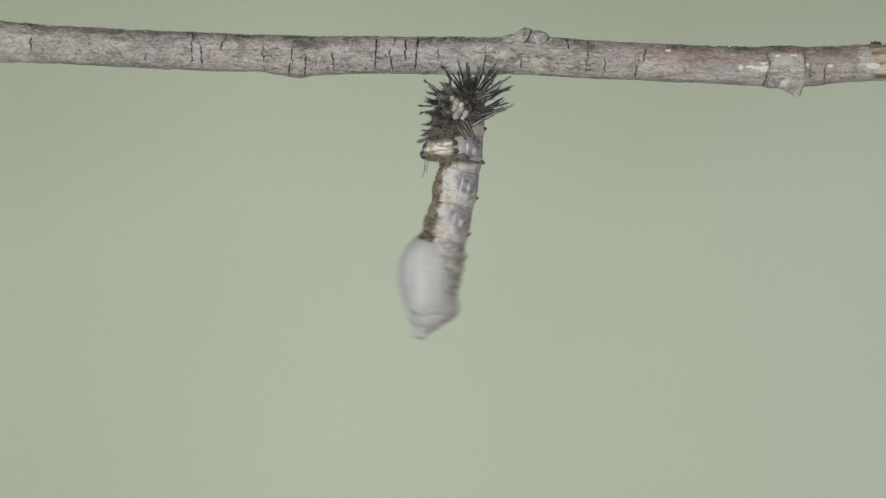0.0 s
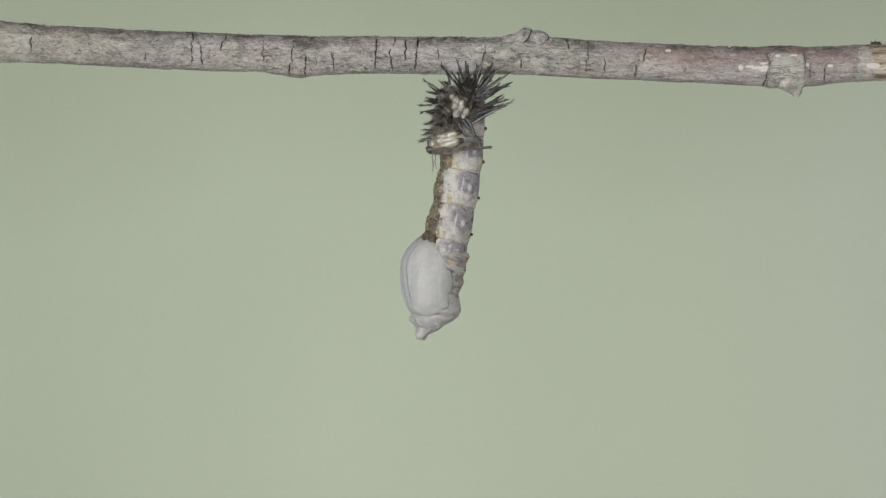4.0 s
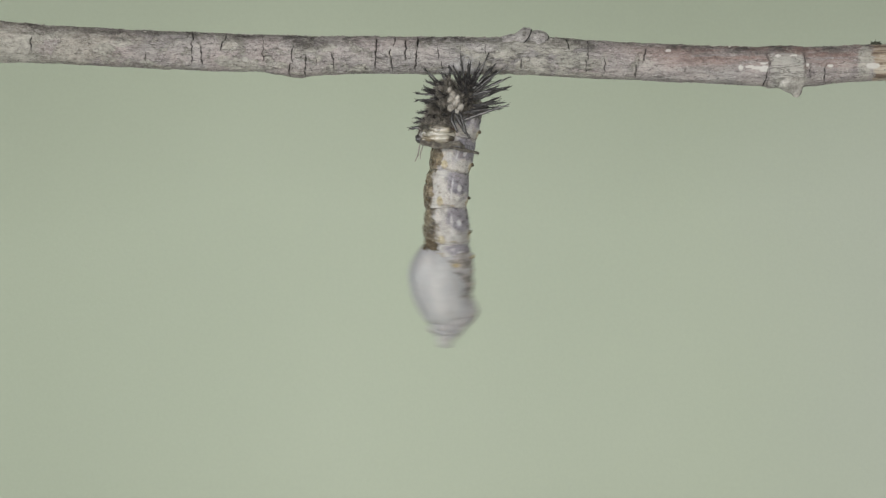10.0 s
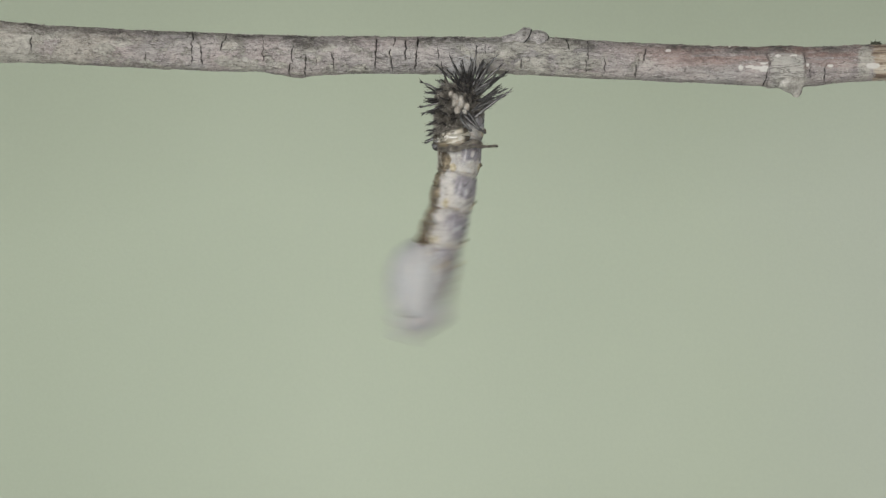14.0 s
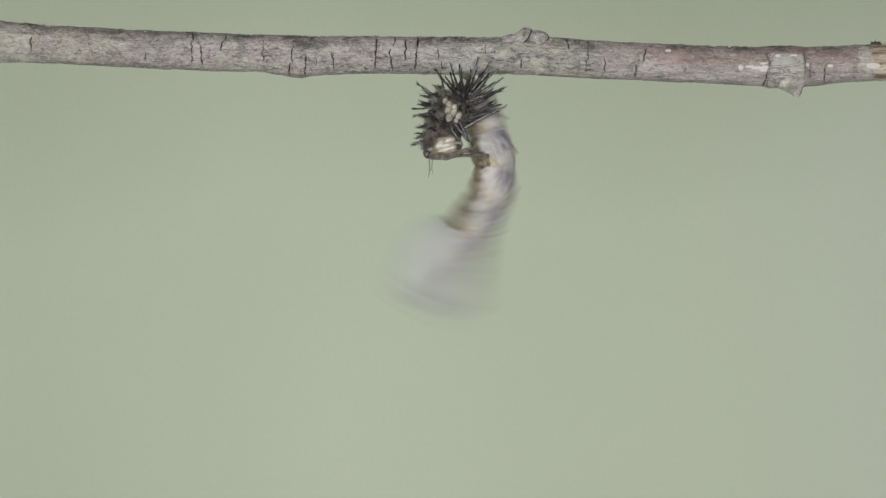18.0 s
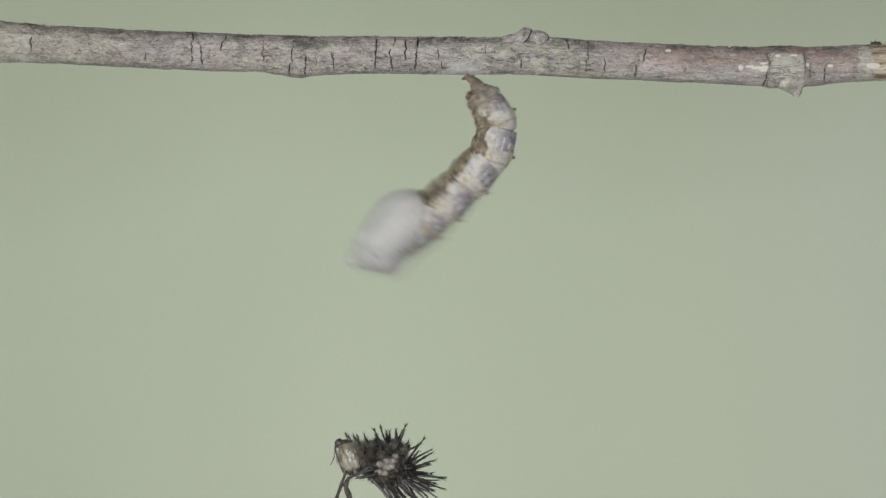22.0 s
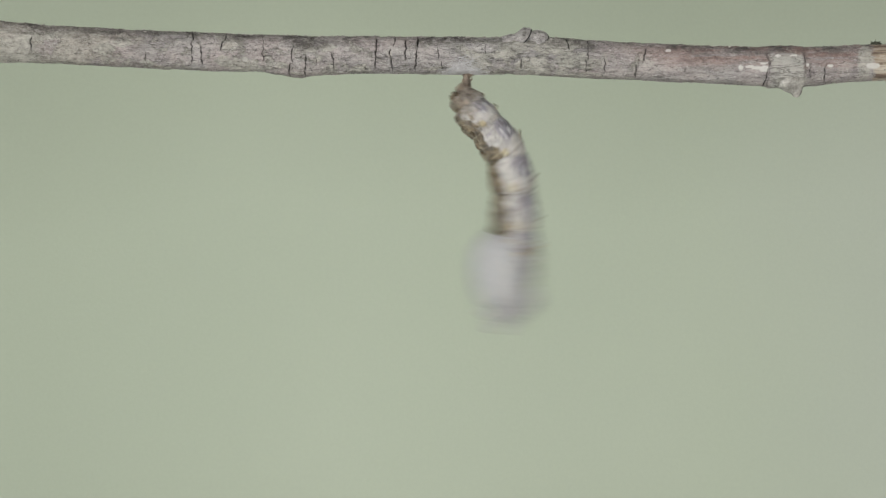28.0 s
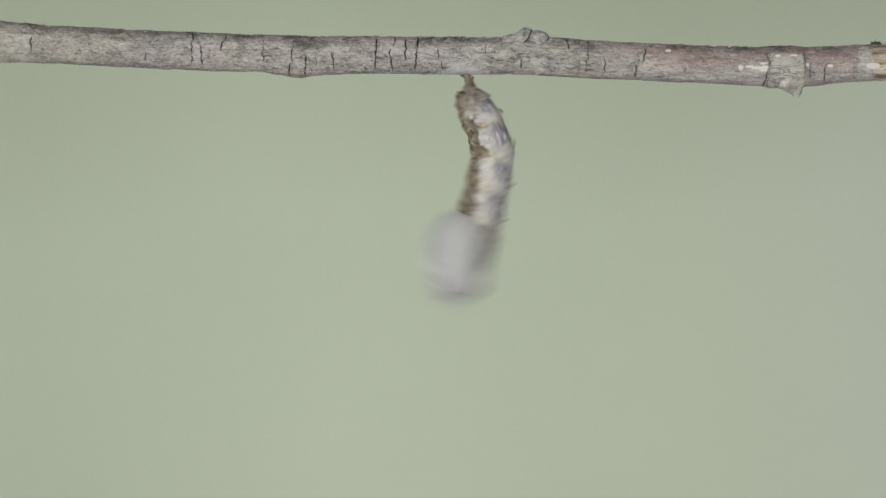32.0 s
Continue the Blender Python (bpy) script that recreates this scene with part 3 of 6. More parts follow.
patch("chip", 32.93, 47.43, 0.22, 0.08, 1)
patch("chip", 34.61, 47.43, 0.45, 0.08, 1)
patch("chip", 35.84, 46.59, 0.13, 0.11, 1)
patch("chip", 38.08, 46.53, 0.25, 0.12, 1)
patch("chip", 42.34, 46.53, 0.56, 0.22, 0.9)
patch("chip", -19.49, 47.15, 0.22, 0.17, 0.7)
patch("chip", 22.18, 47.99, 0.22, 0.11, 0.8)
branch = make_branch()


def branch_details():
    """Bud scars, the stub of a side twig and loose flakes of bark."""
    bm = blob(bmesh.new(), (7.75, -0.35, 49.05), (0.85, 1.2, 1.5), 0.12, 1.2, 3.0, 5, (0, 30, 0))
    part("bud_scar", bm, BARK, branch, "rounded grey-green bud scar")
    bm = blob(bmesh.new(), (9.35, -0.35, 49.0), (1.15, 1.25, 1.2), 0.13, 1.5, 7.0, 5, (0, 35, 0))
    part("bud_scar", bm, BARK, branch, "rounded grey-green bud scar")
    bm = blob(bmesh.new(), (6.6, 0.0, 48.85), (2.1, 1.3, 0.85), 0.16, 1.2, 9.0, 5, (0, -14, 0))
    part("bud_base", bm, BARK, branch, "low swelling beside the bud scars")
    # thin black tubes stand in for the shade deep in the splits
    bm = tube(bmesh.new(), smooth_path([(8.75, -0.9, 50.2), (8.62, -1.36, 49.75), (8.35, -1.58, 49.2), (7.95, -1.66, 48.75)], 4), [0.05] + [0.075] * 10 + [0.05, 0.02], 7, 1.0, 0.4, 6.0)
    part("split", bm, BLACK, branch, "dark split between the bud scars")
    bm = tube(bmesh.new(), smooth_path([(10.35, -0.7, 49.7), (10.42, -1.0, 49.35), (10.2, -1.35, 49.0)], 4), [0.02, 0.04, 0.05, 0.055, 0.055, 0.05, 0.04, 0.03, 0.02], 6, 1.0, 0.4, 2.0)
    part("split", bm, BLACK, branch, "dark split beside the bud scars")
    bm = tube(bmesh.new(), smooth_path([(34.2, -0.3, 46.0), (34.6, -0.4, 45.0), (34.9, -0.4, 44.2), (35.0, -0.4, 43.5)], 5),
              [2.0, 1.95, 1.9, 1.8, 1.7, 1.58, 1.45, 1.3, 1.12, 0.95, 0.8, 0.68, 0.56, 0.45, 0.32, 0.1], 22, 0.8, 0.22, 2.0)
    part("twig_stub", bm, SCAR, branch, "broken grey stub of a side twig")
    bm = blob(bmesh.new(), (42.9, 0, 48.72), (0.42, 0.4, 0.30), 0.9, 2.6, 5.0, 4)
    part("moss_tuft", bm, MOSS, branch, "small blackish tuft of moss")
    rnd = random.Random(5)
    bm = bmesh.new()
    for i in range(1250):
        x = rnd.uniform(-44.5, 44.5)
        b = rnd.choice((rnd.gauss(90, 22), rnd.gauss(90, 12), rnd.gauss(90, 12), rnd.gauss(-90, 20), rnd.gauss(-88, 12), rnd.uniform(-80, 80)))
        up, out = math.sin(radians(b)), -math.cos(radians(b))
        mid, r = float(np.interp(x, PROFILE[0], PROFILE[1])), float(np.interp(x, PROFILE[0], PROFILE[2]))
        s = rnd.uniform(0.05, 0.19) * (1.0 if b > 60 else 0.85 if b < -50 else 0.55)
        c = Vector((x, out * r, mid + up * r))
        tangent = Vector((0, -up, -out)) if rnd.random() < 0.5 else Vector((1, 0, 0))
        lift = Vector((0, out, up))
        side = lift.cross(tangent)
        quad = []
        for u, v in ((-1, -0.6), (0.2, -1), (1, 0.1), (0.4, 0.9), (-0.7, 0.7)):
            q = c + tangent * (u * s * rnd.uniform(0.7, 1.5)) + side * (v * s * rnd.uniform(0.6, 1.1)) + lift * rnd.uniform(-0.06, 0.09)
            quad.append(q)
        tip = bm.verts.new((c + lift * rnd.uniform(0.05, 0.19) * (1.0 if b > 60 else 0.6)) * MM)
        ring = [bm.verts.new(q * MM) for q in quad]
        for k in range(5):
            bm.faces.new((ring[k], ring[(k + 1) % 5], tip))
        bm.faces.new(ring[::-1])
    tagged(part("loose_bark", bm, FLAKE, branch, "loose curled flakes of bark", smooth=False), kind="stuff")


branch_details()


def make_silk_pad():
    rnd = random.Random(9)
    pad = tagged(new("silk_pad"), "small white silk pad spun on the underside of the twig", "silk pad")
    pad.location = (HANG.x * MM, 0, HANG.z * MM)
    bm = blob(bmesh.new(), (-0.05, -0.05, 0.24), (0.55, 0.7, 0.10), 0.3, 2.0, 2.0, 4)
    part("silk_mat", bm, SILK, pad)
    bm = bmesh.new()
    top = HANG.z
    for i in range(620):
        x = rnd.gauss(-0.45, 0.8)
        b = radians(-90 + abs(rnd.gauss(0, 34)))
        path = []
        for k in range(4):
            xx, bb = x + (k - 1.5) * rnd.uniform(0.15, 0.5), b + (k - 1.5) * rnd.uniform(-0.12, 0.12)
            i0 = HANG.x + xx
            mid, r = float(np.interp(i0, PROFILE[0], PROFILE[1])), float(np.interp(i0, PROFILE[0], PROFILE[2])) + 0.10
            path.append((xx, -math.cos(bb) * r, mid + math.sin(bb) * r - top))
        tube(bm, smooth_path(path, 2), 0.012, 4)
    tagged(part("silk_web", bm, SILK, pad), kind="stuff")


make_silk_pad()

# ---- the chrysalis ----
SPANS = (0.0, 0.07, 0.18, 0.345, 0.545, 0.75, 0.955, 1.0)   # where the pieces begin, as shares of the abdomen
WIDTHS = (0.5, 1.5, 1.82, 2.0, 2.12, 2.2, 2.25)           # their half widths
FULL = 17.2                                                         # the abdomen at rest


def hill(x, at, wide):
    return math.exp(-((x - at) / wide) ** 2)


def keep_marks(ob, marks):
    """Stores what the skin's pattern follows on the points of a mesh."""
    for key, values in marks.items():
        ob.data.attributes.new(key, "FLOAT", "POINT").data.foreach_set("value", values)
    return ob


def skin_grid(grid):
    """A closed mesh over rings of points, with end caps."""
    bm = bmesh.new()
    rings = [[bm.verts.new(Vector(p) * MM) for p in ring] for ring in grid]
    n = len(rings[0])
    for a, b in zip(rings, rings[1:]):
        for k in range(n):
            bm.faces.new((a[k], a[(k + 1) % n], b[(k + 1) % n], b[k]))
    bm.faces.new(rings[0][::-1])
    bm.faces.new(rings[-1])
    return bm


def ring_mesh(r0, r1, length, seed, dome=False, dusk=0.0):
    """One ring of the abdomen: it bulges, is pinched at both ends, lumpy on the belly and finely creased. It hangs down from its origin
    and tucks its end into the next ring."""
    rows, sides, tuck = 46, 120, 1.32
    marks = {key: [] for key in ("belly", "grey", "pale", "ochre", "line", "dark")}
    grid = []
    for j in range(rows + 1):
        u = j / rows * tuck
        r = r0 + (r1 - r0) * min(1.0, u)
        swell = 0.945 + 0.065 * max(0.0, math.sin(math.pi * min(1.0, u))) ** 0.55
        if u > 1.0:
            swell -= (u - 1.0) * 0.75
        if dome and u < 0.95:
            swell *= 0.30 + 0.70 * math.sin(math.pi / 2 * u / 0.95) ** 1.05
        ring = []
        for k in range(sides):
            a = 2 * math.pi * k / sides
            d = Vector((math.cos(a), math.sin(a), 0))
            az = math.acos(max(-1.0, min(1.0, d.x)))          # 0 on the back, 3.14 on the belly
            q = Vector((d.x * 1.9, d.y * 1.9, u * length * 0.8 + seed * 3.7))
            n1, n2, n3 = noise.noise(q * 0.9), noise.noise(q * 2.2 + Vector((7, 0, 0))), noise.noise(q * 4.6)
            s = swell * (1 + 0.020 * n1 + 0.014 * n2 + 0.007 * n3)
            body = max(0.0, math.sin(math.pi * min(1.0, u)))
            # belly lumps, flank swelling, back warts and the groove above the belly
            belly = max(0.0, min(1.0, (az - 2.15) / 0.5))
            s += belly * (0.075 * hill(u, 0.62, 0.26) + 0.045 * hill(u, 0.22, 0.12) - 0.035 * hill(u, 0.40, 0.06) + 0.035 * n2 + 0.02 * n3)
            s += 0.035 * hill(az, 1.75, 0.32) * hill(u, 0.62, 0.3) - 0.030 * hill(az, 2.18, 0.10) * body
            s += 0.040 * hill(az, 1.08, 0.30) * hill(u, 0.40, 0.22)
            s += 0.085 * hill(az, 0.32, 0.17) * hill(u, 0.70, 0.12) + 0.05 * hill(az, 0.95, 0.13) * hill(u, 0.72, 0.09)
            # creases near the front edge
            s -= 0.010 * max(0.0, math.sin(u * 62 + 2.5 * n1)) * hill(u, 0.10, 0.14)
            ring.append((d.x * r * s, d.y * r * s * 0.96, -u * length + 0.14 * noise.noise(Vector((d.x * 1.6, d.y * 1.6, seed)))))
            seen = 1.0 if not dome else 0.5
            marks["belly"].append(max(0.0, min(1.0, 0.5 + (az - 2.20 + 0.26 * n1 + 0.30 * n2 + 0.18 * n3 - 0.16 * math.sin(u * 6.3)) * 1.9)))
            marks["grey"].append(seen * min(1.0, 1.5 * hill(az, 1.08, 0.46) * hill(u, 0.30, 0.30) + 0.75 * hill(az, 0.30, 0.40) * hill(u, 0.30, 0.32) + 0.25 * n2))
            marks["pale"].append(hill(az, 1.00, 0.13) * hill(u, 0.44, 0.10) + 0.9 * hill(az, 1.36, 0.07) * min(1.0, body * 1.3) * (0.6 + 0.5 * n2))
            marks["ochre"].append(min(1.0, 1.05 * hill(az, 1.86, 0.17) * hill(u, 0.90, 0.14) + hill(az, 0.30, 0.22) * hill(u, 0.80, 0.14) + 0.7 * hill(az, 2.12, 0.10) * body * max(0.0, n2 + 0.35) + 0.5 * hill(az, 1.3, 0.3) * hill(u, 0.97, 0.05)))
            edge = max(hill(u, 0.0, 0.035), hill(u, 1.0, 0.05))
            marks["line"].append(edge * (0.55 + 0.35 * n1) * (1.0 if az < 2.0 else 0.9) + 0.5 * max(0.0, math.sin(u * 62 + 2.5 * n1)) * hill(u, 0.10, 0.10) * hill(az, 1.0, 0.5))
            marks["dark"].append(max(0.0, dusk - u * 0.95 + 0.3 * n1) if dusk else 0.0)
        grid.append(ring)
    return skin_grid(grid), marks


# the thorax in side view: distance below its root, half widths to the back and to the belly, half depth
REACHES = (-1.2, -0.6, 0.0, 0.9, 2.0, 3.0, 4.1, 4.7, 5.4, 6.1, 6.7, 7.3, 7.9, 8.4)
BACKS = (2.1, 2.3, 2.42, 2.5, 2.46, 2.5, 2.42, 2.62, 2.95, 2.85, 2.35, 1.6, 1.05, 0.35)
BELLIES = (1.9, 2.35, 2.8, 3.35, 3.65, 3.55, 3.25, 3.0, 2.65, 2.25, 1.9, 1.6, 1.25, 0.4)
DEPTHS = (1.9, 2.05, 2.15, 2.25, 2.3, 2.3, 2.25, 2.25, 2.2, 2.05, 1.8, 1.5, 1.1, 0.3)
EDGE_AT = (-1.2, -0.8, 0.2, 1.7, 2.85, 4.0, 5.4, 6.3, 6.9)           # where the wing's edge towards the back runs
EDGE = (-2.2, -1.75, -0.75, 0.85, 1.50, 1.62, 1.60, 0.75, -0.6)


def thorax_point(v, az, side, grow=0.0):
    """A point on the thorax v below its root; az from the back round to the belly."""
    rb, rv, rd = (float(np.interp(v, REACHES, w)) for w in (BACKS, BELLIES, DEPTHS))
    c = math.cos(az)
    return Vector((((rb if c > 0 else rv) + grow) * c, side * (rd + grow) * math.sin(az), -v * 1.04))


def thorax_mesh():
    """The thorax: deep towards the belly, narrow at the head, with a wrinkled back."""
    rows, sides, grid = 80, 104, []
    marks = {key: [] for key in ("dark", "ochre", "line")}
    for j in range(rows + 1):
        v = 8.4 * j / rows
        ring = []
        for k in range(sides):
            a = 2 * math.pi * k / sides
            az = math.acos(max(-1.0, min(1.0, math.cos(a))))
            q = Vector((math.cos(a) * 1.8, math.sin(a) * 1.8, v))
            n1, n2 = noise.noise(q * 1.1), noise.noise(Vector((q.x, q.y, v * 3.2)))
            back = max(0.0, min(1.0, (1.75 - az) / 0.5)) * max(0.0, min(1.0, (4.6 - v) * 2.0))
            e = 0.05 * n1 + 0.05 * n2 + back * (0.05 * math.sin(v * 4.6 + 1.2 * n1) + 0.07 * n2)
            e += back * 0.12 * hill(az, 0.30, 0.2) * (hill(v, 0.35, 0.22) + hill(v, 1.7, 0.22) + hill(v, 3.0, 0.22))
            e -= 0.07 * hill(v, 6.35 - 0.35 * math.cos(a), 0.18)
            p = thorax_point(v, az, 1 if math.sin(a) >= 0 else -1, e)
            ring.append(p)
            marks["dark"].append(back * min(1.0, 0.68 + 0.28 * math.sin(v * 4.6 + 1.2 * n1 + 3.0) + 0.5 * n2 + 0.55 * hill(v, 3.9, 0.5) * hill(az, 0.35, 0.5)))
            marks["ochre"].append(hill(az, 1.85, 0.22) * hill(v, 0.2, 0.3) + hill(az, 1.25, 0.2) * hill(v, 1.2, 0.22) + hill(az, 0.30, 0.25) * (hill(v, 0.45, 0.2) + 0.7 * hill(v, 1.8, 0.16) + 0.6 * hill(v, 3.0, 0.16)))
            marks["line"].append(0.9 * hill(v, 0.95, 0.07) * hill(az, 1.0, 0.6) + 0.5 * hill(v, 6.35 - 0.35 * math.cos(a), 0.1))
        grid.append(ring)
    return skin_grid(grid), marks


def wing_mesh(side):
    """A wing case: a smooth pad over the flank from the belly to a slanting edge, pointed at its root."""
    rows, cols, grid = 64, 40, []
    marks = {"dark": []}
    for j in range(rows + 1):
        v = -1.15 + 7.9 * j / rows
        rb, rv = float(np.interp(v, REACHES, BACKS)), float(np.interp(v, REACHES, BELLIES))
        c = float(np.interp(v, EDGE_AT, EDGE))
        edge = math.acos(max(-0.97, min(0.97, c / (rb if c > 0 else rv))))
        ends = min(1.0, (v + 1.15) / 0.7, (6.75 - v) / 0.8)
        ring = []
        for layer in (1, 0):
            for k in range(cols + 1):
                w = k / cols if layer else 1 - k / cols
                az = edge + (3.10 - edge) * w
                rim = min(1.0, w * (3.10 - edge) * 0.95)
                n = noise.noise(Vector((w * 2.2, v * 0.5, side * 3.0))) + 0.6 * noise.noise(Vector((w * 6.0, v * 1.3, side * 5.0)))
                grow = (0.015 + 0.30 * math.sin(math.pi / 2 * max(0.0, rim)) * math.sin(math.pi / 2 * max(0.0, ends)) ** 0.7 + 0.04 * n) if layer else -0.35
                grow -= 0.035 * (hill(w, 0.62, 0.04) + hill(w, 0.80, 0.035)) * layer * max(0.0, ends)
                ring.append(thorax_point(v, az, side, grow))
                marks["dark"].append(max(0.0, 0.95 - (v + 1.15) * 0.27) * (0.75 + 0.5 * w) + 0.30 * (hill(w, 0.62, 0.045) + hill(w, 0.80, 0.04)) * hill(v, 1.0, 3.0))
        grid.append(ring)
    return skin_grid(grid), marks


def make_chrysalis():
    thing = tagged(new("chrysalis"), "freshly moulted cream and grey chrysalis wriggling below the twig", "chrysalis")
    thing.location = HANG * MM
    pieces = []
    rnd = random.Random(3)
    # the stalk with its hooks
    bm = tube(bmesh.new(), smooth_path([(-0.12, 0, 0.2), (-0.05, 0, -0.2), (0.12, 0, -0.8), (0.05, 0, -1.9)], 5),
              [0.62, 0.60, 0.54, 0.46, 0.38, 0.33, 0.31, 0.32, 0.36, 0.43, 0.50, 0.58, 0.66, 0.74, 0.8, 0.85], 24, 0.9, 0.35, 4.0)
    for k in range(46):
        a, z = rnd.uniform(0, 6.28), rnd.uniform(-1.7, -0.1)
        r = float(np.interp(-z, (0.0, 0.7, 1.9), (0.5, 0.32, 0.82)))
        blob(bm, (0.05 + math.cos(a) * r, math.sin(a) * r, z), [rnd.uniform(0.06, 0.13)] * 3, 0.2, 2.0, k, 2)
    pieces.append(part("cremaster", bm, STALK, thing, "dark brown hooked stalk"))
    for i in range(1, 7):
        span = (SPANS[i + 1] - SPANS[i]) * FULL if i < 6 else 1.9
        r0, r1 = WIDTHS[i] * (1.1 if i == 1 else 0.97), WIDTHS[min(i + 1, 6)] * 0.99
        bm, marks = ring_mesh(r0, r1, span, i * 1.37, i == 1, (0.0, 1.45, 0.72)[i] if i < 3 else 0.0)
        ring = keep_marks(part("abdomen_ring", bm, TAIL if i < 3 else RING, thing, "dark brown wrinkled tail ring" if i == 1 else ""), marks)
        pieces.append(ring)
        # short dark points on the back and flank, small glossy lumps on the belly
        for a, v, long in ((17, 0.70, 0.13), (-19, 0.70, 0.17)):
            if i == 1:
                continue
            r = (r0 + (r1 - r0) * v) * 1.09
            d = Vector((math.cos(radians(a)), math.sin(radians(a)), 0))
            c = d * r + Vector((0, 0, -v * span))
            bm = tube(bmesh.new(), [c - d * 0.2, c + d * long * 0.35, c + d * long + Vector((0, 0, -0.07))], [0.22, 0.15, 0.05], 8, 1.0, 0.6, i + a)
            part("tubercle", bm, HUMP, ring, "short dark point")
        for k in range(7 if i == 1 else 5):
            a, v = rnd.uniform(-182, -138), rnd.uniform(0.22, 0.5) if i == 1 else rnd.uniform(0.3, 0.95)
            r = (r0 + (r1 - r0) * v) * (0.42 + 0.95 * v if i == 1 else 0.985)
            size = rnd.uniform(0.13, 0.22) * (1.25 if i == 1 else 1.0)
            c = (math.cos(radians(a)) * r, math.sin(radians(a)) * r * 0.96, -v * span)
            part("wart", blob(bmesh.new(), c, (size, size, size * 1.25), 0.35, 1.6, k + i * 9, 3), HUMP, ring, "glossy dark brown wart")
    bm, marks = thorax_mesh()
    body = keep_marks(part("thorax", bm, BACK, thing, "grey-brown wrinkled thorax"), marks)
    pieces.append(body)
    for side in (-1, 1):
        bm, marks = wing_mesh(side)
        keep_marks(part("wing_case", bm, WING, body, "smooth milky wing case"), marks)
        # the cases of the feeler and the legs lie along the wing's belly edge
        for az, first, last, r in ((2.62, -0.75, 6.2, 0.10), (2.86, -0.3, 6.5, 0.09)):
            pts = [thorax_point(first + (last - first) * k / 18, az - 0.25 * (k / 18) ** 2, side, 0.27) for k in range(19)]
            part("feeler_case", tube(bmesh.new(), pts, [r * min(1.0, 0.25 + k * 0.3, 0.25 + (18 - k) * 0.3) for k in range(19)], 10), WING, body, "thin milky ridge of a folded feeler")
    # the dark wrinkled hump over the wing root
    for x, y, z, size in ((-1.75, -1.15, 0.62, 0.62), (-1.25, -1.6, 0.52, 0.5), (-2.05, -0.7, 0.30, 0.5)):
        part("wing_root", blob(bmesh.new(), (x, y, z), (size, size * 0.9, size * 1.05), 0.4, 1.6, x * 7, 4), HUMP, body, "dark brown glossy wing root")
    for k in range(4):
        x = -1.8 + k * 0.36
        bm = tube(bmesh.new(), smooth_path([(x, -1.45 - k * 0.14, 0.25), (x - 0.05, -1.62 - k * 0.14, -0.1), (x - 0.1, -1.66 - k * 0.14, -0.5)], 4), [0.15] * 8 + [0.04], 7)
        part("fold", bm, BACK, body)
    for v, az, size in ((0.40, 0.30, 0.22), (1.65, 0.32, 0.13), (2.95, 0.34, 0.13)):
        for side in (-1, 1):
            part("tubercle", blob(bmesh.new(), thorax_point(v, az, side, 0.06), (size, size, size * 0.85), 0.35, 1.8, v * 30, 3), OCHRE, body, "small yellowish brown wart")
    # the head: eye bulges, brow, mouth ridges and two blunt horns
    for side in (-1, 1):
        part("eye_case", blob(bmesh.new(), (-0.75, side * 1.0, -7.3), (0.62, 0.55, 0.55), 0.10, 1.0, side + 4.0, 4), FACE, body, "whitish rounded eye bulge")
        part("cheek", blob(bmesh.new(), (0.55, side * 0.95, -7.35), (0.85, 0.6, 0.5), 0.22, 1.3, side + 9.0, 4, (0, 18, 0)), FACE, body, "whitish rounded cheek")
        pts = smooth_path([(-1.5, side * 0.8, -7.05), (-0.9, side * 1.35, -7.75), (-0.1, side * 1.3, -8.05), (0.7, side * 1.0, -7.9)], 5)
        part("brow", tube(bmesh.new(), pts, [0.05 + 0.11 * math.sin(math.pi * k / 15) for k in range(16)], 9, 1.0, 0.5, side), FACE, body, "pale ridge round the eye")
        pts = smooth_path([(-0.2, side * 0.45, -7.8), (-0.35, side * 0.62, -8.6), (-0.35 + side * 0.2, side * 0.72, -9.1), (-0.30 + side * 0.35, side * 0.75, -9.45)], 4)
        part("horn", tube(bmesh.new(), pts, [0.75, 0.72, 0.69, 0.66, 0.62, 0.58, 0.53, 0.47, 0.41, 0.34, 0.26, 0.17, 0.05], 14, 0.9, 0.5, side * 2.0), FACE, body, "blunt whitish horn of the head")
    part("mouth", blob(bmesh.new(), (-1.0, 0.0, -7.5), (0.85, 0.7, 0.6), 0.18, 1.2, 2.0, 4), FACE, body, "whitish rounded mouth parts")
    return thing, pieces


chrysalis, pieces = make_chrysalis()


# ---- the shed larval skin ----
def spine_mesh(name, long, seed):
    """A stiff black spine set with bristles like a bottle brush; it points up z from its origin."""
    rnd = random.Random(seed)
    bm = bmesh.new()
    bend = rnd.uniform(-0.06, 0.06) * long
    tube(bm, smooth_path([(0, 0, -0.2), (bend, 0, long * 0.5), (bend * 0.4, bend, long)], 4), [0.115, 0.115, 0.11, 0.105, 0.10, 0.09, 0.075, 0.05, 0.012], 7)
    for i in range(int(8 + long * 9)):
        z = rnd.uniform(0.06, 0.95) * long
        a = rnd.uniform(0, 6.28)
        d = Vector((math.cos(a), math.sin(a), rnd.uniform(1.6, 3.6))).normalized()
        s = rnd.uniform(0.28, 0.55) if rnd.random() < 0.85 else rnd.uniform(0.5, 0.8)
        p = Vector((bend * 0.8 * min(1.0, z / long * 2), 0, z))
        tube(bm, [p, p + d * s], [0.024, 0.006], 4)
    bmesh.ops.recalc_face_normals(bm, faces=bm.faces)
    mesh = bpy.data.meshes.new(name)
    bm.to_mesh(mesh)
    bm.free()
    mesh.materials.append(BLACK)
    return mesh


LEG_ROOT = (1.6, -2.4, -4.6)     # where the two loose legs are hinged


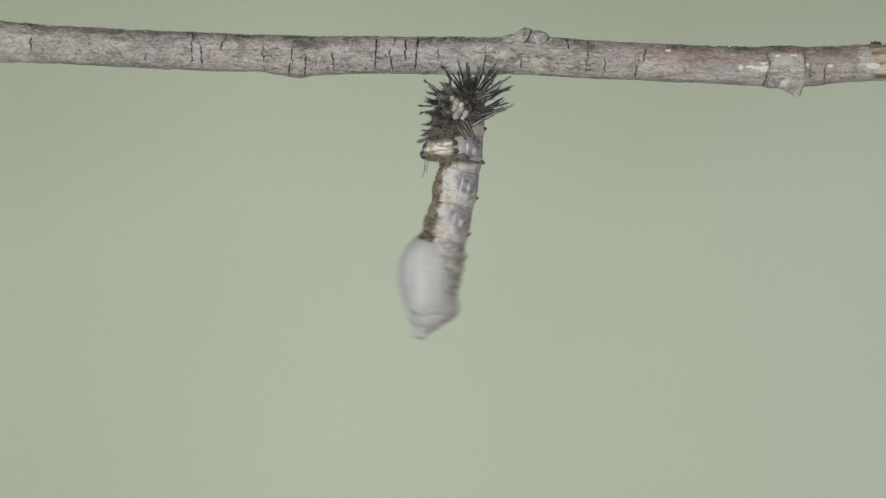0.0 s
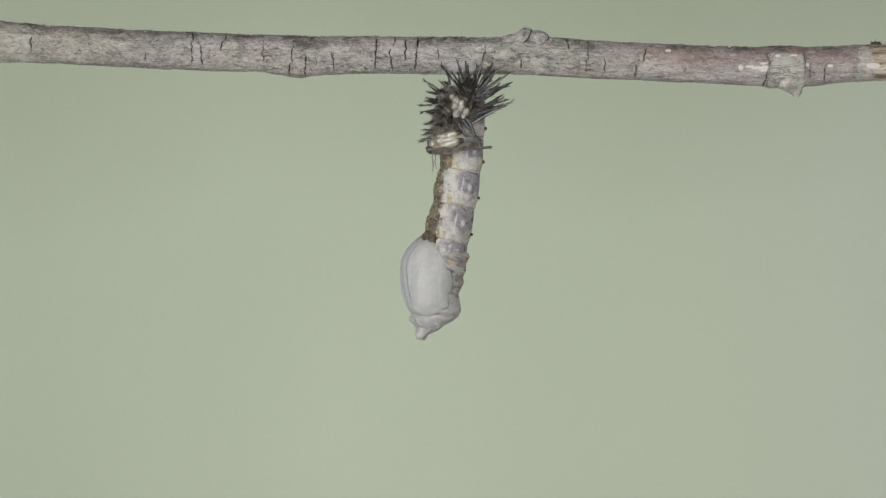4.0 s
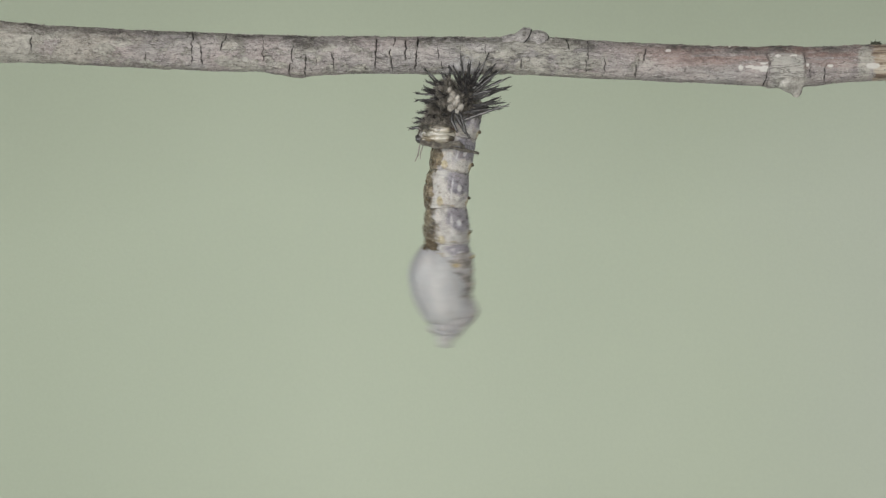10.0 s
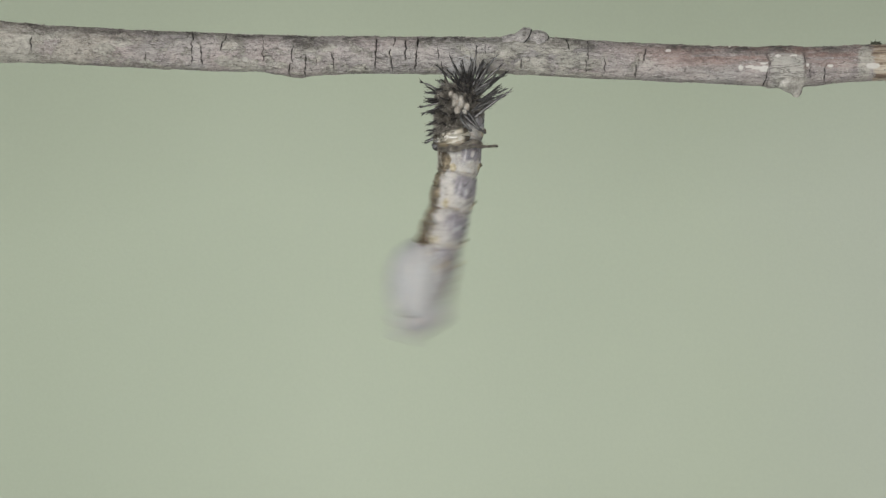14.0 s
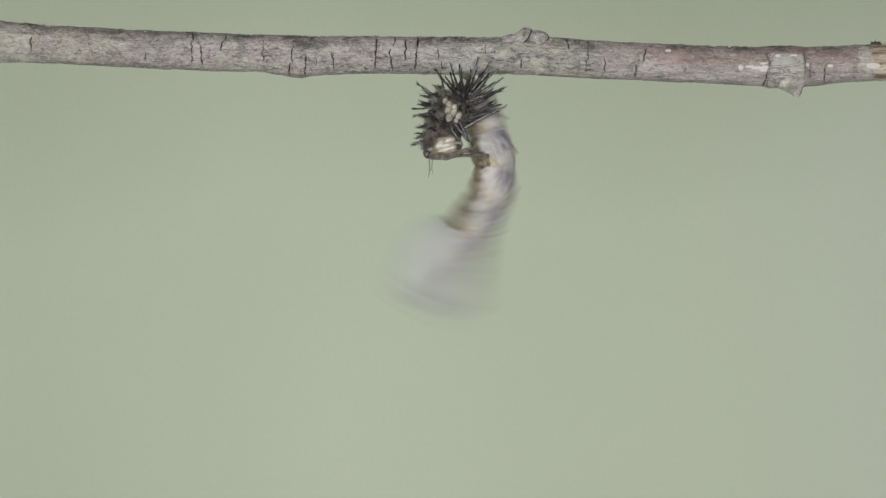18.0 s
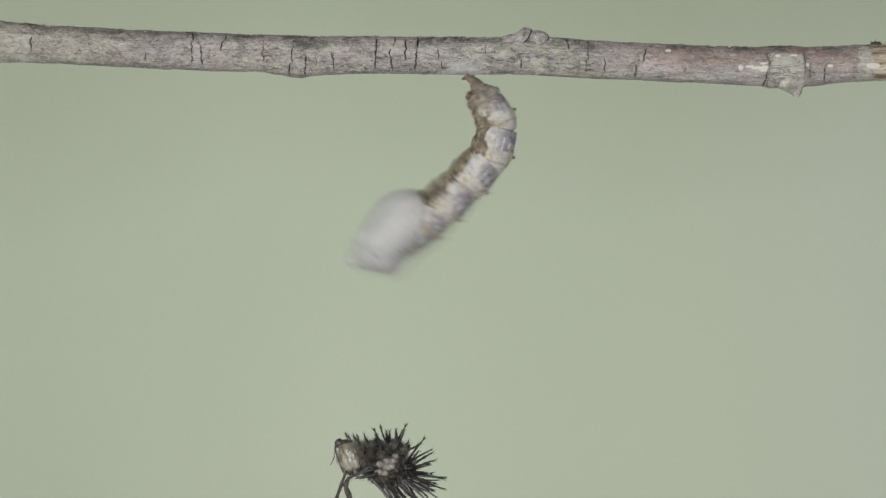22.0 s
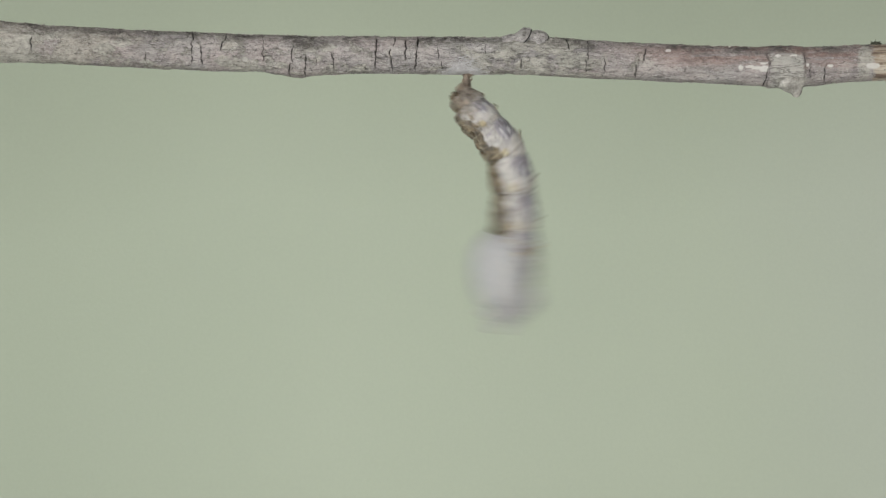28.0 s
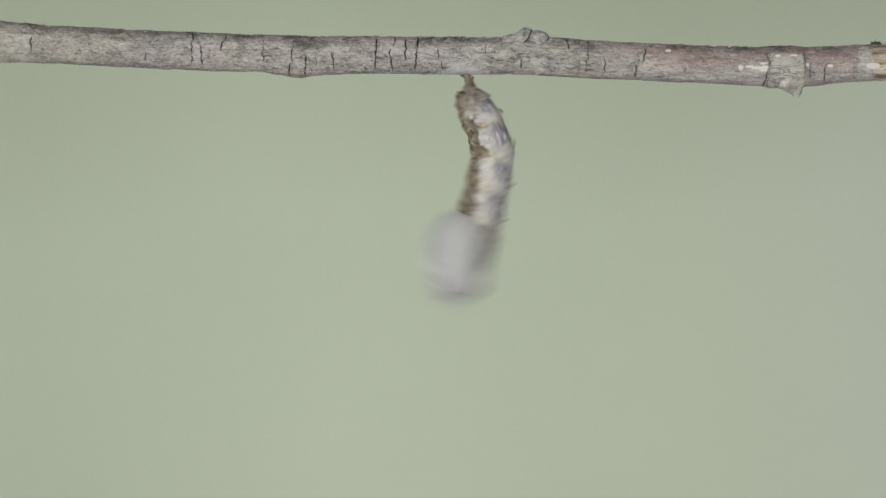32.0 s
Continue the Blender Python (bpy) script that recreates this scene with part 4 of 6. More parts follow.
def make_slough():
    """The origin lies in the pale prolegs; the head shell hangs below, the long spines stand up on the other side."""
    rnd = random.Random(21)
    thing = tagged(new("larval_skin"), "crumpled black spiny skin shed by the caterpillar", "larval skin")
    for i, (centre, size) in enumerate((((1.0, -0.4, 0.7), (1.25, 1.3, 1.3)), ((-0.8, -0.3, 0.4), (1.05, 1.5, 1.4)), ((-1.5, -0.3, -1.5), (1.0, 1.4, 1.6)),
                                        ((0.0, 0.5, -1.0), (1.4, 1.0, 1.5)), ((-2.3, -0.5, -3.2), (0.75, 1.1, 1.1)), ((-1.5, -1.15, -2.35), (1.35, 0.75, 0.6)), ((1.25, -0.5, -0.7), (0.95, 1.3, 0.95)))):
        part("skin_fold", blob(bmesh.new(), centre, size, 0.55, 2.2, i + 1.0, 5), SLOUGH, thing, "dark brown crumpled skin")
    for x, z, size in ((-0.55, 0.85, 0.30), (-0.25, 0.45, 0.36), (-0.3, -0.05, 0.42), (0.2, -0.35, 0.40), (0.30, 0.15, 0.30), (0.66, -0.75, 0.38), (0.40, -1.2, 0.36), (-0.25, -0.8, 0.40)):
        part("proleg", blob(bmesh.new(), (x, -1.9, z), (size * 0.85, size * 0.8, size * 1.15), 0.22, 1.6, x * 5 + z, 4, (0, 25, 0)), BEAD, thing, "cream-coloured soft proleg stump")
    # the empty head shell, open at the bottom, with two glossy halves
    bm = blob(bmesh.new(), (-1.75, -0.85, -3.6), (1.9, 1.1, 1.35), 0.08, 1.0, 8.0, 5, (0, -8, 0))
    cut = [v for v in bm.verts if v.co.z < -4.75 * MM]
    bmesh.ops.delete(bm, geom=cut, context="VERTS")
    bmesh.ops.solidify(bm, geom=list(bm.faces), thickness=0.06 * MM)
    rim = [max(hill(v.co.z / MM, -4.75, 0.28), hill(v.co.x / MM, -3.5, 0.35), hill(v.co.z / MM, -2.3, 0.35)) for v in bm.verts]
    head = keep_marks(part("head_shell", bm, SHELL, thing, "glossy cream and amber empty head shell"), {"dark": rim})
    for x, z, wide, high in ((-1.55, -3.95, 1.55, 0.48), (-1.35, -3.12, 1.25, 0.40)):
        bm = blob(bmesh.new(), (x, -1.55, z), (wide, 0.52, high), 0.10, 1.1, z, 4, (0, -5, 0))
        rim = [max(0.0, min(1.0, (v.co.x / MM - x) / wide * 1.6 - 0.55)) + 0.12 + 0.5 * max(0.0, abs(v.co.z / MM - z) / high - 0.75) * 3 for v in bm.verts]
        keep_marks(part("face_plate", bm, SHELL, head, "pale shining half of the head shell"), {"dark": rim})
    part("eye_cap", blob(bmesh.new(), (-3.45, -0.9, -4.1), (0.42, 0.42, 0.45), 0.2, 1.0, 5.0, 3), BLACK, head, "black eye cap")
    # legs
    loose = []
    legs = (((-3.3, -1.2, -4.25), (-1.6, -2.1, -4.55), (0.5, -2.5, -4.85), (2.5, -2.3, -5.1)),
            ((-3.3, -1.1, -4.5), (-1.4, -2.2, -4.75), (0.3, -2.4, -4.3), (1.0, -2.3, -4.7)),
            ((0.0, -1.9, -1.0), (0.45, -2.2, -1.8), (1.1, -2.3, -2.8), (1.9, -2.2, -3.7)),
            ((0.4, -1.9, -0.9), (0.85, -2.3, -1.7), (1.15, -2.45, -2.5), (1.35, -2.4, -3.3)),
            ((0.0, -1.8, -1.2), (-0.1, -2.1, -1.9), (0.2, -2.2, -2.6), (0.6, -2.2, -3.2)),
            ((-3.3, -0.9, -4.4), (-3.4, -1.1, -4.9), (-3.45, -1.1, -5.6), (-3.7, -1.1, -6.4)),
            ((-3.0, -0.7, -4.4), (-3.1, -0.8, -4.9), (-3.25, -0.8, -5.5), (-3.2, -0.8, -6.1)))
    for i, path in enumerate(legs):
        r = (0.15, 0.22, 0.13, 0.12, 0.13, 0.06, 0.045)[i]
        root = Vector(LEG_ROOT) if i < 2 else Vector(path[0])
        path = [Vector(q) - root for q in path]
        bm = tube(bmesh.new(), smooth_path(path, 5), [r * (0.75 + 0.5 * math.sin(math.pi * k / 15)) * (1.0 + 0.18 * math.sin(k * 1.9)) for k in range(16)], 9, 1.0, 0.35, i * 2.0)
        for k in range(90 if i < 5 else 3):
            h = rnd.random() * 2.99
            q = path[int(h)].lerp(path[int(h) + 1], h % 1.0)
            d = Vector((rnd.uniform(-1, 1), rnd.uniform(-1, 0), rnd.uniform(-1, 1))).normalized()
            tube(bm, [q, q + d * rnd.uniform(0.2, 0.45)], [0.018, 0.005], 4)
        leg = part("leg", bm, (SLOUGH, SLOUGH, BLACK, BLACK, BLACK, HAIR, HAIR)[i], thing if 1 < i < 5 else head, "thin dark bristly leg")
        leg.location = root * MM
        slip = Vector((-1.85, 0, -0.45)) if i == 0 else Vector((-2.2, 0, 0.6)) if i == 1 else Vector((0, 0, 0))
        loose.append((leg, root * MM, slip * MM, (-150, -163, 34, 26, 18, -66, -80)[i]))
    # spines
    sizes = (0.9, 1.4, 2.0, 2.7, 3.5, 4.4)
    kinds = [spine_mesh("spine", long, i) for i, long in enumerate(sizes)]

    def spine(x, y, z, screen, lean, kind, grow=1.0):
        """screen: its way round in degrees from x towards z; lean: out of that plane towards the window."""
        d = Vector((math.cos(radians(screen)) * math.cos(radians(lean)), -math.sin(radians(lean)), math.sin(radians(screen)) * math.cos(radians(lean))))
        m = Matrix.Translation(Vector((x, y, z)) * MM) @ d.to_track_quat("Z", "Y").to_matrix().to_4x4() @ pose(0, 0, 0, 0, 0, rnd.uniform(0, 360))
        shared("spine", kinds[kind], thing, m @ Matrix.Scale(grow, 4))

    def spine_to(x, z, tx, tz, y, lean=8.0):
        """A spine from its root to where its tip stands."""
        long = math.hypot(tx - x, tz - z) / math.cos(radians(lean))
        spine(x, y, z, math.degrees(math.atan2(tz - z, tx - x)), lean, min(range(6), key=lambda k: abs(sizes[k] - long)))

    # the tall fan, the spines that stand free of it first
    for tx, tz, y in ((5.4, 1.6, -1.2), (5.0, 2.7, -0.6), (4.9, 3.6, -1.3), (4.3, 4.8, -0.7), (2.9, 4.9, -1.0), (1.1, 4.85, -0.8), (0.3, 4.3, -1.3), (-1.5, 4.4, -0.6), (-0.8, 3.2, -1.2)):
        share = 0.30 if tx > 0.5 else 0.38
        spine_to(1.2 + (tx - 1.2) * share, 0.5 + (tz - 0.5) * share, tx, tz, y)
    spine(1.0, -1.9, -2.0, 22, 8, 4, 1.4)      # one thick spine stands apart
    for i in range(27):
        screen = rnd.choice((rnd.uniform(12, 70), rnd.uniform(40, 108)))
        spine(1.3 + math.cos(radians(screen)) * 0.8 + rnd.gauss(0, 0.35), rnd.uniform(-1.7, 0.6), 0.5 + math.sin(radians(screen)) * 0.8 + rnd.gauss(0, 0.3),
              screen, rnd.uniform(-20, 40), rnd.choice((2, 2, 3, 3, 4, 4)))
    for i in range(15):     # long ones that lie close together on the far side of the fan
        spine(rnd.uniform(1.0, 1.7), rnd.uniform(-1.9, -0.5), rnd.uniform(-1.3, 0.4), rnd.uniform(6, 34), rnd.uniform(-5, 22), rnd.choice((2, 3, 4, 4)))
    for i in range(8):      # some that lean back over the top
        spine(rnd.uniform(-1.0, 0.4), rnd.uniform(-1.4, 0.6), rnd.uniform(0.9, 1.7), rnd.uniform(95, 150), rnd.uniform(-15, 35), rnd.choice((0, 1, 1, 2)))
    # short thick brushes in rows along the outer side
    for x, z, screen in ((-1.7, 1.3, 158), (-1.85, 0.4, 168), (-1.95, -0.5, 176), (-2.05, -1.4, 182), (-2.3, -2.2, 186), (-2.6, -2.9, 188)):
        for k in range(4):
            spine(x + rnd.gauss(0, 0.08), rnd.uniform(-1.4, -0.2), z + rnd.gauss(0, 0.10), screen + rnd.gauss(0, 7), rnd.uniform(-5, 30), rnd.choice((0, 1, 1)))
    for tx, tz in ((-3.1, 2.6), (-3.9, 0.3), (-3.8, -0.35)):
        spine_to(-1.2, 0.2 + tz * 0.35, tx, tz, -1.2)
    for i in range(30):      # those that point at the window
        spine(rnd.uniform(0.3, 2.0), -1.4, rnd.uniform(-0.6, 1.9), rnd.uniform(-10, 150), rnd.uniform(35, 70), rnd.choice((0, 1, 1, 2)))
    for i in range(16):
        spine(rnd.uniform(-2.2, -0.4), -1.4, rnd.uniform(-2.4, 1.6), rnd.uniform(120, 220), rnd.uniform(35, 70), rnd.choice((0, 0, 1)))
    bm = bmesh.new()
    for i in range(5600):     # fine hair all over the wad
        x0, z0, rx, rz = rnd.choice(((1.0, 0.7, 1.2, 1.25), (-0.8, 0.4, 1.05, 1.35), (-0.8, 0.4, 1.05, 1.35), (-1.5, -1.5, 1.0, 1.5), (0.0, -1.0, 1.3, 1.3), (-2.2, -2.9, 0.75, 1.0)))
        a, b = rnd.uniform(0, 6.28), rnd.uniform(-0.2, 1.3)
        d = Vector((math.cos(a) * math.cos(b), -math.sin(b), math.sin(a) * math.cos(b)))
        c = Vector((x0 + d.x * rx * 0.95, -0.35 + d.y * 1.35, z0 + d.z * rz * 0.95))
        d = (d + Vector((rnd.gauss(0, 0.4), rnd.gauss(0, 0.3), rnd.gauss(0, 0.4)))).normalized()
        long = rnd.uniform(0.25, 0.85)
        tube(bm, [c, c + d * long * 0.6, c + d * long + Vector((0, 0, -0.05))], [0.020, 0.016, 0.005], 3)
    tagged(part("hair", bm, HAIR, thing, "fine dark hair"), kind="stuff")
    return thing, head, loose


slough, slough_head, loose_legs = make_slough()


# ---- the forceps ----
def make_forceps():
    """The origin lies between the tips; the arms run up and bend towards the far end."""
    thing = tagged(new("forceps"), "bent stainless steel forceps, held from outside", "forceps")
    path = [(0, 0, 0), (-0.35, -0.3, 5.1), (-1.3, -0.8, 11.2), (-2.65, -1.3, 17.0), (-4.5, -1.9, 20.9), (-8.3, -3.0, 24.5), (-14.6, -5.0, 30.0), (-23.2, -8.0, 37.5), (-43, -14, 54.0), (-80, -26, 84)]
    wide = [0.5, 1.15, 1.6, 2.0, 2.45, 2.95, 3.35, 3.65, 3.9, 4.2]
    arms = []
    for dx, dy in ((0.0, 0.0), (0.9, 2.1)):
        pts = [(p[0] + dx * min(1.0, 0.35 + i * 0.14), p[1] + dy * min(1.0, 0.35 + i * 0.14), p[2]) for i, p in enumerate(path)]
        curve = smooth_path(pts, 7)
        radii = [float(np.interp(i / 7, range(len(wide)), wide)) for i in range(len(curve))]
        arms.append(part("arm", tube(bmesh.new(), curve, radii, 36, 0.6), STEEL, thing))
    bm = bmesh.new()
    for k in range(7):
        z = 0.6 + k * 0.5
        box(bm, -0.35 * MM - z * 0.07 * MM, 0.30 * MM, z * MM, 0.35 * MM - z * 0.07 * MM, 0.55 * MM, (z + 0.2) * MM)
    part("serration", bm, STEEL, thing)
    return thing, arms[1]


forceps, far_arm = make_forceps()


# ---- what moves ----
def along(points, share):
    """The place and lean at a share of the way along the abdomen's curve."""
    length = [0.0]
    for a, b in zip(points, points[1:]):
        length.append(length[-1] + (b - a).length)
    want = share * length[-1]
    for i in range(1, len(points)):
        if length[i] >= want or i == len(points) - 1:
            u = (want - length[i - 1]) / max(1e-9, length[i] - length[i - 1])
            return points[i - 1].lerp(points[i], u)


def lean_of(way):
    return -math.degrees(math.atan2(way.x, -way.z))


def motions():
    rows = [[] for _ in pieces]

    def wag(t, kx, kz, jx, jz, tx, tz):
        """One pose of the chrysalis at t: the middle of its abdomen, the root of its wings and its head, from where it hangs."""
        k, j, h = Vector((kx, 0, kz)), Vector((jx, 0, jz)), Vector((tx, 0, tz))
        reach = (h - j).normalized() * 0.9 * max(0.0, min(1.0, (t - 14.5) / 2.5))    # freed of the skin, it stretches
        j, h = j + reach, h + reach
        b = Vector((max(-0.7, min(2.4, -0.17 + (0.158 if t > 15.5 else 0.03) * (1.51 - tx))), 0, -2.5))   # the tail swings against the head
        curve = smooth_path([(0, 0, 0), b, k, j, h], 10)[:31]
        twist = 12.0 * max(0.0, min(1.0, (t - 15.0) / 4.0))     # it turns its belly a little towards the window
        for i in range(len(pieces) - 1):
            a, b = along(curve, SPANS[i]), along(curve, min(1.0, SPANS[i] + 0.15))
            if i == 0:
                b = along(curve, 0.12)
            ang = lean_of(b - a)
            rows[i].append((t, pose(a.x * MM, 0, a.z * MM, 0, ang, 0) @ pose(0, 0, 0, 0, 0, twist)))
        way = h - j
        tip = math.degrees(math.acos(min(1.0, max(0.88, way.length / THORAX))))
        rows[-1].append((t, pose(j.x * MM, 0, j.z * MM, 0, lean_of(way), 0) @ pose(0, 0, 0, -tip, 0, 0)))

    # wag rows
    wag(0, -0.9, -9.86, -2.5, -17.01, -4.37, -25.82)
    wag(0.033, -0.9, -9.86, -2.25, -17.01, -3.85, -25.82)
    wag(0.1, -0.91, -9.87, -2.56, -17.03, -4.65, -25.69)
    wag(0.2, -0.83, -9.9, -2.35, -17.05, -4.27, -25.84)
    wag(0.3, -0.81, -9.93, -2.33, -17.09, -4.52, -26.1)
    wag(0.4, -0.64, -9.96, -1.8, -17.12, -3.2, -26.4)
    wag(0.5, -0.67, -9.97, -1.93, -17.13, -3.7, -26.32)
    wag(0.6, -0.75, -9.91, -2.02, -17.07, -3.68, -26.08)
    wag(0.7, -0.9, -9.86, -2.34, -17.01, -4.37, -26.1)
    wag(0.8, -0.89, -9.86, -2.41, -16.98, -4.43, -25.88)
    wag(0.9, -0.94, -9.86, -2.74, -16.93, -5.14, -25.59)
    wag(1, -0.9, -9.86, -2.68, -16.9, -4.82, -25.65)
    wag(1.1, -0.89, -9.89, -2.66, -16.96, -4.97, -25.98)
    wag(1.2, -0.73, -9.94, -2.11, -17.07, -3.71, -26.2)
    wag(1.3, -0.73, -9.97, -2.1, -17.13, -3.92, -26.21)
    wag(1.4, -0.69, -9.97, -1.97, -17.13, -3.54, -26.07)
    wag(1.5, -0.73, -9.97, -2.11, -17.13, -3.98, -26.21)
    wag(1.6, -0.77, -9.97, -2.24, -17.11, -4.3, -26.23)
    wag(1.7, -0.76, -9.97, -2.18, -17.09, -3.9, -26.25)
    wag(1.8, -0.79, -9.97, -2.27, -17.05, -3.9, -25.81)
    wag(1.9, -0.86, -9.97, -2.52, -17.02, -4.44, -25.98)
    wag(1.967, -0.9, -9.97, -2.49, -17.01, -4.2, -25.97)
    wag(2, -0.9, -9.97, -2.62, -17.01, -4.65, -25.87)
    wag(2.033, -0.9, -9.97, -2.75, -17.01, -5.1, -25.79)
    wag(2.1, -0.87, -9.97, -2.55, -17.02, -4.55, -25.77)
    wag(2.2, -0.82, -9.97, -2.39, -17.05, -4.39, -25.85)
    wag(2.3, -0.69, -9.97, -1.98, -17.09, -3.52, -26.33)
    wag(2.4, -0.69, -9.97, -1.99, -17.12, -3.83, -26.18)
    wag(2.5, -0.67, -9.97, -1.94, -17.13, -3.81, -26.32)
    wag(2.6, -0.63, -9.97, -1.81, -17.12, -3.31, -26.34)
    wag(2.7, -0.68, -9.97, -1.94, -17.09, -3.45, -26.44)
    wag(2.8, -0.78, -9.97, -2.26, -17.05, -4.09, -26.21)
    wag(2.9, -0.81, -9.97, -2.34, -17.03, -4.08, -26.19)
    wag(2.967, -0.79, -9.97, -2.22, -17.02, -3.54, -26.29)
    wag(3, -0.84, -9.97, -2.44, -17.02, -4.26, -26.21)
    wag(3.033, -0.89, -9.97, -2.66, -17.02, -4.96, -26.11)
    wag(3.1, -0.87, -9.97, -2.55, -17.03, -4.69, -26.14)
    wag(3.2, -0.76, -9.97, -2.16, -17.05, -3.76, -26.08)
    wag(3.3, -0.83, -9.97, -2.39, -17.09, -4.72, -26.41)
    wag(3.4, -0.77, -9.97, -2.19, -17.11, -4.35, -26.42)
    wag(3.5, -0.73, -9.97, -2.05, -17.13, -4.03, -26.43)
    wag(3.6, -0.74, -9.98, -2.09, -17.12, -4.11, -26.35)
    wag(3.7, -0.7, -10.01, -1.91, -17.11, -3.48, -26.26)
    wag(3.8, -0.81, -10.04, -2.24, -17.09, -4.37, -26.23)
    wag(3.9, -0.81, -10.07, -2.2, -17.07, -4.15, -26.23)
    wag(4, -0.84, -10.08, -2.28, -17.07, -4.37, -26.32)
    wag(4.1, -0.85, -10.08, -2.3, -17.08, -4.48, -26.45)
    wag(4.2, -0.82, -10.08, -2.22, -17.09, -4.33, -26.43)
    wag(4.3, -0.71, -10.08, -1.84, -17.11, -3.32, -26.29)
    wag(4.4, -0.8, -10.08, -2.11, -17.12, -4.25, -26.4)
    wag(4.5, -0.73, -10.08, -1.87, -17.13, -3.58, -26.54)
    wag(4.6, -0.71, -10.09, -1.8, -17.12, -3.32, -26.57)
    wag(4.7, -0.82, -10.12, -2.14, -17.11, -4.25, -26.39)
    wag(4.8, -0.88, -10.15, -2.29, -17.09, -4.6, -26.38)
    wag(4.9, -0.94, -10.18, -2.45, -17.07, -5, -26.43)
    wag(5, -0.9, -10.19, -2.29, -17.07, -4.48, -26.32)
    wag(5.1, -0.85, -10.2, -2.07, -17.08, -3.85, -26.57)
    wag(5.2, -0.88, -10.21, -2.04, -17.11, -3.85, -26.68)
    wag(5.3, -1, -10.23, -2.23, -17.14, -4.55, -26.52)
    wag(5.4, -0.88, -10.24, -1.71, -17.17, -3.05, -26.84)
    wag(5.5, -0.95, -10.25, -1.87, -17.19, -3.58, -26.77)
    wag(5.6, -0.95, -10.25, -1.94, -17.16, -3.77, -26.93)
    wag(5.7, -0.9, -10.27, -1.9, -17.09, -3.66, -26.77)
    wag(5.8, -0.91, -10.28, -2.12, -17, -4.3, -26.38)
    wag(5.9, -0.86, -10.3, -2.11, -16.93, -4.26, -26.25)
    wag(5.967, -0.89, -10.3, -2.33, -16.9, -5.06, -26.28)
    wag(6, -0.84, -10.3, -2.11, -16.9, -4.26, -26.38)
    wag(6.033, -0.79, -10.3, -1.89, -16.9, -3.44, -26.46)
    wag(6.1, -0.86, -10.26, -2.09, -16.91, -4.19, -26.62)
    wag(6.2, -0.88, -10.15, -1.91, -16.94, -3.73, -26.27)
    wag(6.3, -0.94, -10.01, -1.81, -16.98, -3.49, -26.45)
    wag(6.4, -0.85, -9.9, -1.28, -17.01, -1.97, -26.62)
    wag(6.5, -0.9, -9.86, -1.33, -17.02, -2.13, -26.71)
    wag(6.6, -0.96, -9.91, -1.58, -17.03, -2.76, -26.5)
    wag(6.7, -0.95, -10.03, -1.65, -17.04, -2.66, -26.58)
    wag(6.8, -1.15, -10.18, -2.45, -17.05, -4.7, -26.33)
    wag(6.9, -1.26, -10.31, -2.9, -17.06, -5.74, -26.31)
    wag(6.967, -1.28, -10.36, -3, -17.06, -5.94, -26.35)
    wag(7, -1.23, -10.36, -2.86, -17.06, -5.49, -26.43)
    wag(7.033, -1.18, -10.36, -2.73, -17.06, -5.04, -26.53)
    wag(7.1, -1.19, -10.31, -2.59, -17.07, -4.76, -26.31)
    wag(7.2, -1.23, -10.18, -2.39, -17.09, -4.43, -26.55)
    wag(7.3, -1.16, -10.03, -1.73, -17.11, -2.74, -26.87)
    wag(7.4, -1.13, -9.91, -1.31, -17.13, -1.73, -26.75)
    wag(7.5, -1.06, -9.86, -0.94, -17.14, -0.73, -26.77)
    wag(7.6, -1.1, -9.9, -1.04, -17.12, -0.83, -26.71)
    wag(7.7, -1.24, -10.01, -1.47, -17.09, -1.65, -26.7)
    wag(7.8, -1.53, -10.15, -2.43, -17.06, -3.98, -26.62)
    wag(7.9, -1.73, -10.26, -3.05, -17.03, -5.36, -26.58)
    wag(7.967, -1.77, -10.3, -3.33, -17.01, -6.11, -26.5)
    wag(8, -1.74, -10.3, -3.07, -17.01, -5.21, -26.6)
    wag(8.033, -1.69, -10.3, -2.8, -17.01, -4.31, -26.7)
    wag(8.1, -1.73, -10.27, -2.94, -17.04, -5, -26.82)
    wag(8.2, -1.57, -10.19, -2.12, -17.12, -2.93, -26.74)
    wag(8.3, -1.58, -10.09, -1.81, -17.2, -2.46, -26.74)
    wag(8.4, -1.47, -10, -1.15, -17.27, -0.89, -26.82)
    wag(8.5, -1.4, -9.97, -0.8, -17.3, 0, -26.99)
    wag(8.6, -1.47, -10.01, -1.1, -17.33, -0.73, -27.18)
    wag(8.7, -1.57, -10.13, -1.55, -17.4, -1.72, -26.87)
    wag(8.8, -1.56, -10.26, -1.68, -17.48, -1.71, -27.17)
    wag(8.9, -1.64, -10.37, -2.07, -17.55, -2.5, -27.15)
    wag(8.967, -1.76, -10.42, -2.54, -17.58, -3.88, -27.12)
    wag(9, -1.74, -10.42, -2.46, -17.58, -3.53, -27.22)
    wag(9.033, -1.71, -10.42, -2.36, -17.58, -3.16, -27.3)
    wag(9.1, -1.61, -10.36, -2, -17.53, -2.48, -27.2)
    wag(9.2, -1.46, -10.24, -1.4, -17.42, -1.42, -27.03)
    wag(9.3, -1.3, -10.09, -0.76, -17.29, -0.38, -26.49)
    wag(9.4, -1.17, -9.96, -0.23, -17.18, 0.45, -26.63)
    wag(9.5, -1.06, -9.91, 0.17, -17.13, 1.34, -26.38)
    wag(9.6, -1.11, -9.97, 0.13, -17.18, 1.54, -26.63)
    wag(9.7, -1.42, -10.11, -0.65, -17.29, -0.02, -26.66)
    wag(9.8, -1.64, -10.27, -1.07, -17.43, -0.36, -26.84)
